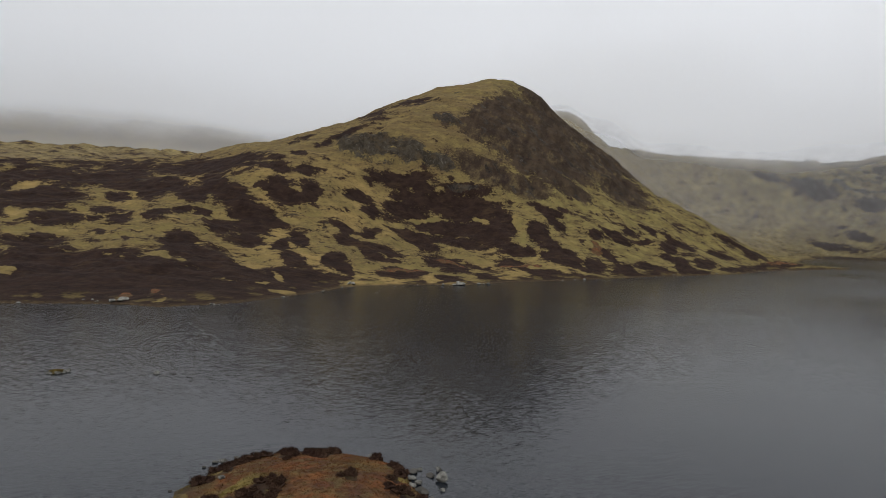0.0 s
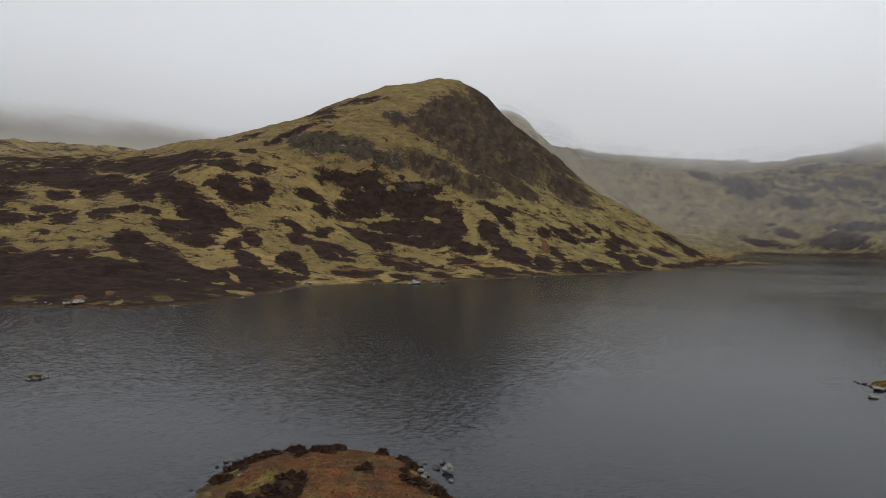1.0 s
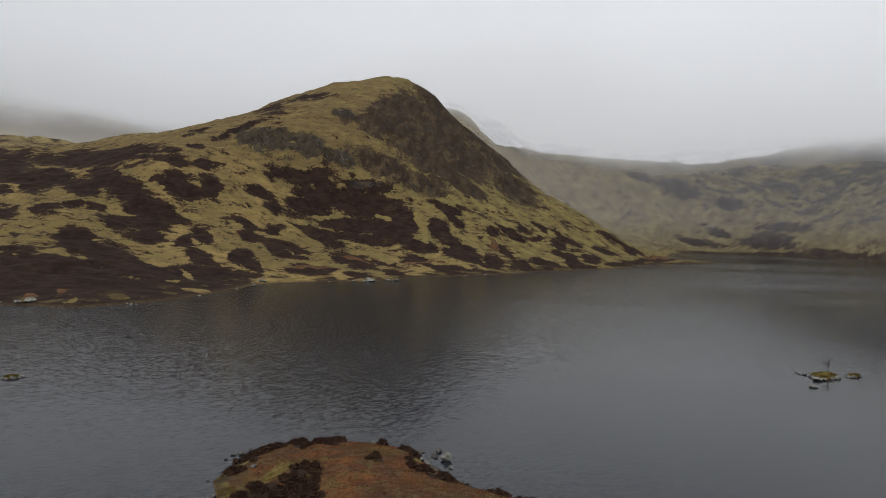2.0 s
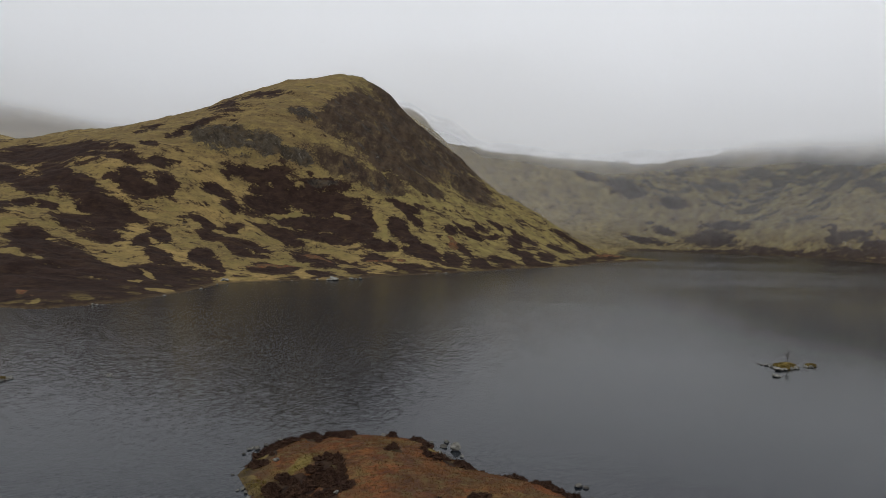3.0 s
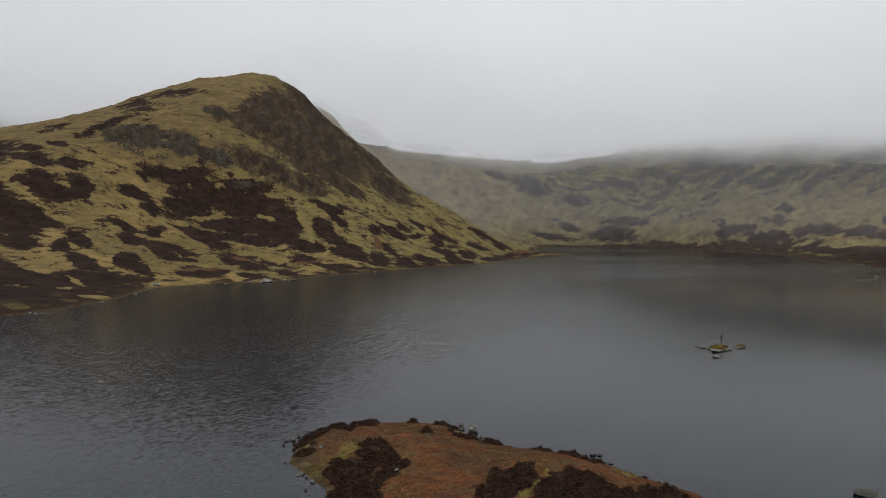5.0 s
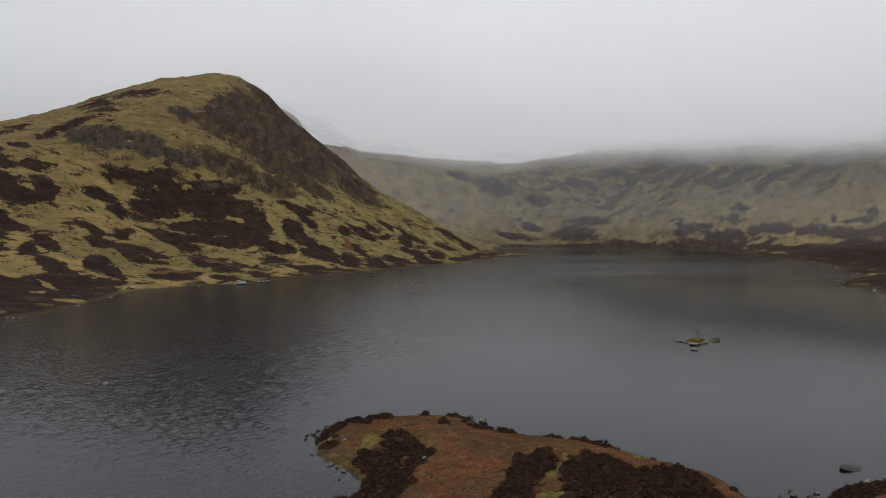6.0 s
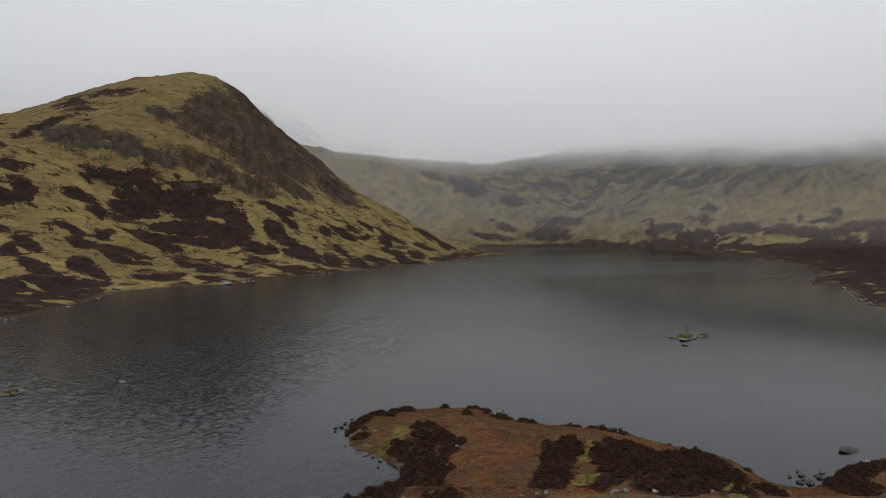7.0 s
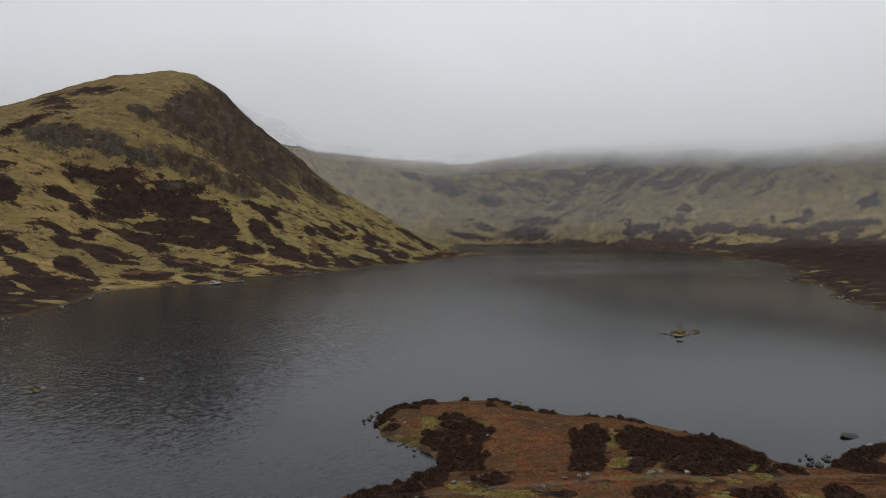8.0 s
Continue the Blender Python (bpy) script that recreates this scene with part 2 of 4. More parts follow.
def water_material():
    m = Nodes("loch_water")
    lanes = m.noise(150, 5, 0.6, (0.14, 1.0, 1), vec=m.turned(26))          # wind lanes across the loch
    gust = m.noise(70, 3, 0.5, (0.5, 1.2, 1), vec=m.turned(26))
    x, y, z = m.xyz()
    # ruffled by the wind all over, but calm under the east shore
    side = m.maths("ADD", m.maths("SUBTRACT", x, m.maths("MULTIPLY", y, 0.22)), m.maths("MULTIPLY", m.maths("SUBTRACT", lanes, 0.5), 170.0))
    lee = m.maths("MULTIPLY", m.step(side, 60.0, 150.0), m.step(m.maths("ADD", y, m.maths("MULTIPLY", lanes, 120.0)), 380.0, 440.0, 1.0, 0.0))
    west = m.maths("MULTIPLY", m.step(side, -60.0, 60.0, 1.0, 0.0), m.maths("MULTIPLY", m.step(gust, 0.3, 0.7, 0.5, 1.0), m.step(y, 60.0, 170.0, 0.5, 1.0)))
    north = m.maths("MULTIPLY", m.maths("MULTIPLY", m.step(m.maths("SUBTRACT", x, m.maths("MULTIPLY", y, 0.5)), -20.0, 100.0), m.step(m.maths("ADD", y, m.maths("MULTIPLY", x, 0.25)), 260.0, 400.0)), m.step(lanes, 0.44, 0.56, 0.25, 1.0))
    # wave slopes: two trains of wind ripples
    calm = m.maths("MULTIPLY_ADD", lee, -0.16, 0.18)
    slope = m.maths("MULTIPLY", calm, m.step(y, 70.0, 240.0, 0.25, 1.0))
    slope = m.maths("MULTIPLY_ADD", west, 0.20, m.maths("MULTIPLY_ADD", north, 0.60, slope))
    n = m.waves(slope, (0.62, (0.5, 1.25, 1), -20), (0.24, (0.6, 1.2, 1), -8))
    rough = m.maths("MULTIPLY_ADD", lee, -0.08, m.step(lanes, 0.35, 0.65, 0.15, 0.19))
    return m.surface((0.011, 0.014, 0.019), rough, n, 0.5, 1.25)


def rock_material(name, damp):
    m = Nodes(name)
    big, fine = m.noise(0.9, 5, 0.6), m.noise(0.16, 4, 0.65)
    col = m.mix(m.step(big, 0.35, 0.68), (0.10, 0.096, 0.085), (0.32, 0.315, 0.275))
    col = m.mix(m.step(fine, 0.50, 0.70, 0, 0.6), col, (0.50, 0.49, 0.43))
    col = m.mix(m.maths("MULTIPLY_ADD", m.random(), 0.45, damp), col, (0.060, 0.054, 0.046))
    z = m.xyz()[2]
    col = m.mix(m.step(m.maths("ADD", z, m.maths("MULTIPLY", big, 0.3)), -0.12, 0.10, 0.9, 0.0), col, (0.020, 0.018, 0.015))
    return m.surface(col, 0.85, m.bump(m.maths("ADD", big, fine), 0.5, 0.12), 0.25)


def plant_material(name, a, b, c, patch=6.0):
    m = Nodes(name)
    col = m.mix(m.step(m.noise(patch, 4, 0.6), 0.38, 0.62), a, b)
    col = m.mix(m.step(m.noise(patch * 2.7, 4, 0.6), 0.46, 0.60, 0, 0.6), col, m.mix(0.5, b, (0.105, 0.080, 0.036)) if patch > 2.4 else b)
    col = m.mix(m.step(m.noise(0.9, 4, 0.65), 0.42, 0.64, 0, 0.6), col, m.mix(0.35, a, (0.030, 0.019, 0.014)))
    col = m.mix(m.step(m.noise(0.2, 3, 0.6), 0.5, 0.75, 0, 0.7), col, c)
    col = m.mix(m.maths("MULTIPLY", m.random(), 0.35), col, b)
    return m.surface(col, 0.95, m.bump(m.noise(0.12, 3, 0.6), 0.6, 0.06), 0.06)


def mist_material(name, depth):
    """Low cloud and haze painted on a see-through sheet: white scatter lit by the sky, closing in above the cloud base;
    the sheet carries the base's height and the haze below it.
    """
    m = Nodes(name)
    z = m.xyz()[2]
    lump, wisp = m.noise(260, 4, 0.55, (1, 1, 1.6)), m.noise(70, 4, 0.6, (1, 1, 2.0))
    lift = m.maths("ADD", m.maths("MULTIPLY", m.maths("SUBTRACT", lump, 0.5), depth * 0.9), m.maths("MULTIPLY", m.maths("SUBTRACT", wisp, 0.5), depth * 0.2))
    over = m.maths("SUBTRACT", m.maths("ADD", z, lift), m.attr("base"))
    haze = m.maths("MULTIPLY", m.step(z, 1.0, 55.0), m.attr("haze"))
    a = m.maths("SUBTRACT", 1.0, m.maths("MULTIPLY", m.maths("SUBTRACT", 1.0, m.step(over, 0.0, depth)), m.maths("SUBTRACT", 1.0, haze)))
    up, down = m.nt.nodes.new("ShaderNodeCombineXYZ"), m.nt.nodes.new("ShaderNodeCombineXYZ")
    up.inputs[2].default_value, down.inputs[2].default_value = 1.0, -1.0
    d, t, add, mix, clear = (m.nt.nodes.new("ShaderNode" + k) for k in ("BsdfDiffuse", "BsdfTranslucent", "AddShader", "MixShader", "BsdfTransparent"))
    # shade painted into the cloud colour: by bearing, and darker towards its foot
    shading = m.maths("MULTIPLY", m.attr("shade"), m.step(m.maths("ADD", z, lift), 90.0, 420.0, 0.84, 1.0))
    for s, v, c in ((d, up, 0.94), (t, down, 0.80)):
        m.put(s.inputs["Color"], m.mix(1.0, (c * 0.985, c * 0.995, c * 1.01), shading, "MULTIPLY"))
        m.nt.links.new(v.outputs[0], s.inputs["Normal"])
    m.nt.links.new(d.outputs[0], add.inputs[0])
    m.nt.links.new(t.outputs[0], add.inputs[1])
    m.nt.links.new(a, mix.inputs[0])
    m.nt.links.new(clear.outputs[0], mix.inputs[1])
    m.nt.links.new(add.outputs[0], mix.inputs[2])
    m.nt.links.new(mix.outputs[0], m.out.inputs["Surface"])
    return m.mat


GROUND, WATER = ground_material(), water_material()
STONE, WETSTONE, BLEACHED = rock_material("lichened_stone", 0.05), rock_material("wet_stone", 0.55), rock_material("bleached_stone", -0.35)
HEATHER = plant_material("heather_leaf", (0.026, 0.014, 0.011), (0.050, 0.028, 0.018), (0.095, 0.056, 0.032), 2.2)
TUSSOCK = plant_material("moor_grass", (0.195, 0.073, 0.028), (0.105, 0.058, 0.026), (0.220, 0.115, 0.047), 2.6)
MOSSY = plant_material("mossy_grass", (0.185, 0.138, 0.034), (0.090, 0.064, 0.024), (0.27, 0.20, 0.070), 1.8)
BARK = plant_material("bare_bark", (0.075, 0.062, 0.052), (0.050, 0.042, 0.036), (0.12, 0.105, 0.09))

# ---------------------------------------------------------------- the lie of the land
# loch outline, anticlockwise from the south-west, then spot heights of the hills (x, y, z)
WEST_AND_NORTH_SHORE = [
    (-420, 150), (-330, 215), (-250, 268), (-183, 289), (-138, 292), (-112, 281), (-89, 302), (-68, 348), (-51, 397), (-14, 411), (11, 414),
    (42, 442), (81, 464), (157, 517), (233, 558), (287, 616), (388, 664), (372, 692), (410, 810), (480, 930), (530, 950), (575, 900), (630, 825),
    (662, 742),
]
EAST_AND_SOUTH_SHORE = [
    (640, 620), (600, 540), (545, 430), (505, 383), (462, 338), (420, 323), (430, 306), (393, 282), (350, 264), (322, 251), (330, 238), (299, 205), (266, 184), (248, 168), (240, 152), (216, 132), (232, 105), (190, 55),
    (120, 22), (60, 30), (40, 37), (29, 38), (21, 37), (16, 36), (14, 40), (15, 47), (13, 55), (11, 62), (8, 69), (1, 76), (-2, 82), (-4, 90),
    (-9, 97), (-16, 100), (-23, 99), (-27, 96), (-30, 90), (-32, 84), (-31, 78), (-29, 72), (-30, 66), (-37, 63), (-50, 62), (-66, 52), (-100, 55),
    (-180, 95), (-300, 110), (-400, 125),
]
CRAIG_HEIGHTS = [
    (-71, 430, 11), (70, 532, 23), (61, 554, 35), (-38, 562, 48), (-9, 587, 60), (8, 597, 68), (1, 611, 84), (-73, 629, 114), (-33, 641, 121),
    (33, 724, 159), (88, 862, 212), (167, 763, 111), (277, 717, 40), (30, 850, 212), (-40, 800, 183), (-120, 760, 141), (-200, 740, 121),
    (150, 870, 162), (200, 850, 123), (250, 810, 72), (320, 715, 16),
]
BACK_HEIGHTS = [
    (60, 1000, 205), (-120, 1000, 136), (220, 980, 84), (-250, 900, 117),
]
MOOR_HEIGHTS = [
    (-130, 560, 82), (-200, 600, 83), (-120, 480, 32), (-160, 390, 17), (-180, 330, 7), (-250, 400, 24), (-330, 520, 63), (-300, 650, 90),
    (-430, 620, 87), (-520, 450, 42), (-600, 300, 25), (-600, 700, 99),
]
WEST_HEIGHTS = [
    (-350, 1000, 120), (-700, 1050, 175), (-500, 1500, 305), (-800, 1500, 340), (-1000, 1100, 260), (-220, 1500, 183), (-150, 1350, 184),
    (0, 1350, 190), (-1400, 1400, 325), (-1300, 600, 154),
]
HEADWALL_HEIGHTS = [
    (215, 1280, 254), (290, 1280, 198), (370, 1300, 159), (430, 1500, 203), (593, 1311, 158), (500, 1150, 42), (420, 1000, 16), (600, 1700, 196),
    (900, 1700, 192), (1000, 1600, 179), (760, 1300, 152), (620, 1040, 24), (690, 1020, 49), (800, 1150, 124), (1150, 1500, 254), (1300, 1300, 301),
]
EAST_HEIGHTS = [
    (755, 701, 53), (720, 800, 43), (860, 930, 116), (1000, 1000, 221), (900, 760, 122), (1050, 700, 199), (1250, 800, 230), (1000, 450, 147),
    (760, 560, 45), (700, 480, 20), (640, 420, 14), (560, 340, 9), (430, 230, 8), (330, 150, 6), (820, 420, 56), (1300, 300, 185), (900, 200, 62),
    (600, 150, 25),
]
RIM_HEIGHTS = [
    (0, -300, 25), (-500, -300, 40), (500, -300, 30), (0, -1200, 120), (-1500, -800, 200), (1500, -800, 200), (-3500, 0, 250), (3500, 0, 250),
    (0, -3500, 200), (0, 3800, 100), (-2600, 2600, 150), (2600, 2600, 120), (-2600, -2600, 200), (2600, -2600, 200), (0, 2400, 120),
    (1400, 2000, 130), (2200, 800, 200), (-2200, 900, 280),
]
HEADLAND_HEIGHTS = [
    (-6, 59, 2.9), (-12, 68.5, 2.9), (-21, 75, 1.8), (-25, 88.5, 1.2), (-13, 82, 3), (-7, 86, 2.1), (-25, 74, 1), (-17, 67, 2.6), (-2, 65, 2.8),
    (0.7, 60.5, 2.7), (-16, 91, 1.8), (-26, 55, 3), (-2, 42, 5), (-5, 32, 5.3), (-15, 35, 5.4), (27, 34, 2.0), (22, 33, 2.4), (34, 33, 2.2), (8, 45, 2.6),
    (-38, 56, 2.5), (-50, 54, 2.7), (10, 30, 3.2), (-30, 30, 6), (0, 10, 8), (40, 20, 2), (-60, 20, 6), (-80, -20, 9), (0, -40, 11), (70, -20, 7),
    (-120, 0, 9), (120, -60, 9),
]

# ground cover patches: x, y, half length, half width, angle of the length
SHORE_PEAT = [(-172, 343, 53, 29, 124), (-156, 366, 32, 20, 110), (-130, 337, 54, 41, 133), (-157, 417, 33, 12, 110), (-135, 399, 35, 16, 115),
    (-105, 372, 35, 21, 131), (-81, 383, 19, 13, 41)]
WEST_MOOR = [(-206, 608, 73, 34, 143), (-290, 635, 30, 16, 146), (-268, 592, 27, 24, 6), (-253, 556, 17, 9.2, 166), (-225, 540, 45, 12, 114),
    (-208, 543, 29, 10.3, 114), (-186, 519, 26, 11, 118), (-176, 535, 34, 10.9, 117), (-156, 517, 20, 11.6, 123), (-212, 459, 19, 7, 115),
    (-233, 477, 15, 7.6, 123), (-236, 513, 16, 8.3, 138), (-190, 466, 14, 8.2, 86), (-180, 481, 9.8, 6.4, 62), (-166, 484, 7.3, 5.8, 134),
    (-151, 466, 15, 7.6, 117), (-226, 454, 6, 3.5, 108), (-188, 414, 7.9, 2.2, 116), (-211, 430, 7.2, 4, 128)]
OUTER_MOOR = [(-287, 499, 41, 29, 124), (-249, 452, 22, 15, 132), (-284, 468, 17, 13, 129), (-235, 401, 27, 15, 140), (-291, 559, 40, 27, 19),
    (-250, 559, 37, 20, 164), (-197, 346, 50, 33, 134), (-336, 553, 46, 15, 122)]
OUTER_GRASS = [(-311, 521, 17, 6.8, 89), (-276, 452, 11.9, 6.4, 136), (-255, 417, 14, 8, 121), (-231, 424, 10.2, 5.3, 167),
    (-214, 343, 8.3, 3.1, 130)]
GLEN_SLOPE = [(-140, 500, 18, 13, 114), (-126, 497, 17, 10.5, 134), (-130, 475, 18, 13, 125), (-127, 453, 11.8, 10.2, 48),
    (-113, 493, 6.3, 4.2, 179), (-124, 534, 17, 10.4, 97), (-116, 527, 13, 7.5, 174), (-103, 541, 12, 8.6, 98), (-100, 531, 7.4, 3.7, 42),
    (-111, 566, 10, 7.3, 39), (-136, 533, 8.2, 5.9, 164), (-140, 565, 19, 10.1, 163), (-166, 602, 22, 6.8, 119), (-122, 593, 8.6, 6.3, 159),
    (-96, 471, 20, 6, 114), (-105, 454, 20, 5.2, 93), (-91, 426, 21, 6.8, 111), (-141, 584, 8.7, 5.7, 154), (-145, 471, 10.9, 5, 114)]
GLEN_FOOT = [(-69, 556, 11.1, 8.1, 15), (-57, 546, 11.2, 7.4, 99), (-74, 508, 8.9, 6.4, 140), (-69, 502, 8.5, 4.5, 77), (-67, 484, 9.2, 6.7, 102),
    (-54, 511, 13, 4.9, 64), (-55, 484, 7.4, 3.5, 62), (-49, 475, 13, 6.6, 92), (-68, 442, 13, 6.1, 103), (-61, 429, 15, 6, 106),
    (-55, 411, 4.8, 2.8, 52), (-46, 462, 7.9, 5.2, 52), (-37, 462, 7.5, 4.8, 168), (-72, 438, 10.6, 4, 93)]
CRAIG_BANDS = [(-37, 595, 28, 8, 15), (-63, 584, 5.7, 3, 10), (-20, 593, 15, 4.3, 1), (18, 597, 24, 5.2, 180), (-27, 562, 22, 14, 14),
    (17, 578, 40, 14, 172), (-6, 583, 38, 7.3, 9), (-30, 581, 14, 5.2, 23), (12, 553, 42, 13, 2), (36, 541, 23, 15, 130), (9, 530, 22, 11, 158),
    (48, 556, 21, 12, 86), (55, 520, 14, 10, 169), (75, 551, 18, 9.4, 78), (86, 587, 14, 5.5, 158), (93, 571, 12, 7.3, 118), (81, 532, 15, 9, 100)]
CRAIG_FOOT = [(-24, 531, 20, 6.3, 1), (-14, 517, 18, 7.7, 156), (-35, 478, 14, 8.1, 135), (-3, 484, 16, 10.2, 170), (-25, 440, 21, 13, 50),
    (4, 470, 21, 15, 121), (25, 481, 11.1, 7.3, 127), (47, 492, 11.5, 10.4, 61), (2, 432, 13, 10.9, 9), (30, 451, 12, 8, 92),
    (57, 483, 10.7, 5.4, 118), (73, 477, 17, 8.5, 7), (78, 464, 27, 10.6, 25), (86, 514, 19, 11.9, 52), (94, 509, 11.2, 8.9, 76),
    (111, 510, 17, 8.5, 61), (126, 542, 13, 5.4, 112), (133, 513, 18, 5.4, 32)]
SPIT_SLOPE = [(124, 567, 8.1, 6.2, 57), (141, 578, 9, 6.2, 175), (158, 594, 10.9, 4.7, 40), (166, 585, 15, 3.7, 35), (145, 570, 7.4, 5.1, 31),
    (179, 613, 10.6, 5.4, 125), (188, 585, 14, 5.9, 58), (207, 607, 15, 9.3, 13), (190, 566, 13, 10.7, 32), (191, 551, 17, 7.5, 73),
    (214, 570, 17, 7.5, 53), (244, 621, 19, 7.5, 34), (272, 673, 13, 6.4, 46)]
SPIT_FOOT = [(282, 667, 6.6, 5.4, 20), (292, 661, 20, 10.6, 67), (232, 570, 13, 5.6, 45), (266, 603, 25, 6.7, 48), (156, 536, 13, 7.3, 21),
    (138, 523, 10.4, 8.1, 51), (166, 536, 10.6, 4.6, 41), (324, 657, 29, 8.6, 35), (297, 628, 25, 8.4, 46), (102, 593, 5.2, 2.7, 28),
    (197, 544, 19, 2.9, 25), (253, 619, 13, 4.3, 39)]
GRASS_LANES = [(-160, 391, 8.8, 3.8, 158), (-143, 385, 4.1, 2.6, 137), (-109, 399, 6.5, 6.2, 3), (-90, 384, 13, 2, 110), (-93, 359, 4.7, 2.6, 29),
    (-78, 342, 7.7, 5.8, 144), (-119, 295, 6, 1.7, 93), (-15, 561, 17, 3, 31), (30, 564, 8.8, 3.2, 137), (60, 559, 11.9, 3.9, 95),
    (61, 538, 14, 3.1, 78), (-8, 429, 13, 5.6, 86), (17, 494, 20, 7.2, 135), (-20, 455, 18, 3.9, 7)]
STEEP_FACE = [(76, 743, 84, 29, 73), (87, 687, 67, 47, 79), (124, 696, 49, 29, 68), (39, 689, 34, 24, 60), (48, 739, 44, 9.7, 64),
    (2, 677, 17, 10.7, 153), (174, 708, 56, 33, 84), (34, 622, 33, 17, 168), (69, 613, 29, 15, 176), (115, 634, 24, 16, 6)]
CRAGS = [(-66, 622, 28, 18, 5), (-30, 624, 21, 12, 169), (-6, 617, 17, 7.3, 4), (-84, 619, 14, 10.6, 78), (18, 597, 15, 3.4, 175),
    (2, 678, 15, 11.5, 155)]
BRACKEN = [(-131, 320, 14, 2.2, 120), (-140, 305, 9, 3, 100), (-24, 445, 17, 3.5, 20), (4, 478, 15, 4, 150), (320, 658, 24, 5, 35), (120, 546, 14, 4, 70), (57, 489, 18, 3, 20)]
RIDGE_BROWN = [(-70, 716, 64, 14, 94), (-92, 638, 27, 7.8, 56), (-105, 620, 14, 5.5, 59), (-35, 747, 32, 23, 70), (-130, 643, 15, 9.4, 66)]
HEADWALL = [(627, 1056, 26, 10.5, 96), (638, 941, 57, 30, 87), (583, 1035, 50, 15, 108), (645, 835, 23, 12, 102), (629, 1107, 7.3, 6.5, 63),
    (688, 978, 51, 17, 101), (696, 1134, 34, 18, 104), (649, 1232, 41, 35, 121), (594, 1278, 28, 17, 146)]
HEADWALL_CRAGS = [(776, 1130, 78, 31, 58), (822, 1062, 106, 41, 60), (885, 971, 96, 44, 89), (777, 886, 47, 22, 29), (875, 850, 56, 39, 82),
    (886, 730, 32, 17, 53), (921, 655, 24, 22, 9), (930, 742, 43, 23, 113)]
EAST_FOOT = [(704, 756, 18, 14, 120), (695, 686, 38, 7.8, 75), (702, 665, 28, 7.3, 64), (740, 698, 17, 8.4, 59), (760, 708, 12, 6.3, 84),
    (736, 721, 10.1, 5.4, 67), (718, 785, 19, 4.4, 71), (715, 733, 13, 5.8, 98), (719, 626, 35, 15, 90), (707, 638, 18, 6.1, 82),
    (731, 565, 16, 11.4, 77), (760, 564, 12, 5.1, 45), (759, 528, 20, 10.2, 109), (784, 527, 13, 8, 63), (827, 474, 22, 12, 10)]
EAST_MOOR = [(713, 568, 46, 9.6, 99), (715, 506, 51, 15, 78), (740, 479, 27, 18, 112), (761, 449, 25, 16, 89), (717, 437, 27, 16, 21),
    (674, 665, 94, 9, 82), (655, 541, 105, 23, 73), (612, 406, 102, 40, 58), (451, 284, 139, 32, 35), (549, 378, 87, 19, 55), (338, 199, 73, 15, 33)]
EAST_GRASS = [(695, 441, 37, 4.2, 28), (682, 605, 15, 7.5, 148), (710, 414, 27, 5.1, 16), (408, 284, 10, 2.5, 24), (326, 214, 9, 2.2, 43),
    (285, 182, 7, 1.8, 37), (678, 558, 29, 9.6, 102)]
BRUSH = [(-28.6, 90.1, 4.9, 1.7, 75), (-31, 85.3, 3.5, 1.5, 68), (-20.5, 78, 5.1, 2.1, 85), (-20.2, 71.3, 3.3, 1.8, 68), (-25.2, 74.3, 4.3, 3, 81),
    (-28.3, 65.9, 7.5, 2.6, 64), (-27.7, 61.6, 8, 1.5, 58), (-31.7, 64.7, 4.7, 1.7, 58), (-9.6, 56.4, 8.7, 2.7, 50), (-19, 46.4, 4.8, 2.2, 50),
    (-4.4, 49.5, 11.1, 4.6, 56), (-14, 42.8, 5.1, 2.7, 15), (-0.3, 41.2, 12, 4, 36), (-0.8, 37.1, 8, 2.8, 56), (-10.4, 35.2, 4, 2.0, 128),
    (-1.5, 33.8, 6.1, 1.5, 54), (11.5, 67, 3.0, 1.8, 109), (0.1, 29.1, 2.7, 1.5, 59), (27, 35, 8, 3.1, 29)]
BRUSH_RIM = [(19.8, 33.8, 7, 2.1, 36), (14.3, 28.2, 8.1, 2.6, 31), (-46.3, 51.2, 5.6, 4.5, 76), (-37.4, 56, 6, 1.6, 60),
    (-34.3, 48.1, 3.2, 1.5, 74), (-21.4, 30.8, 3.7, 2.6, 164), (-14.4, 25, 3.4, 2.2, 98), (-7.5, 19.2, 2.6, 1.5, 27), (-31.8, 38.8, 2.9, 1.2, 137),
    (-16, 97, 4.3, 1.5, 79), (-21, 96.5, 3.3, 1.3, 86), (-26, 96, 4.0, 1.4, 70), (-5, 85, 2.2, 0.8, 71), (-3.5, 78.5, 3.5, 1.2, 124), (3, 74, 3.9, 1.3, 120), (9, 66.5, 6.1, 1.8, 120), (-6.3, 89, 2.0, 0.8, 96),
    (-10.4, 81.8, 1.4, 1.1, 74)]
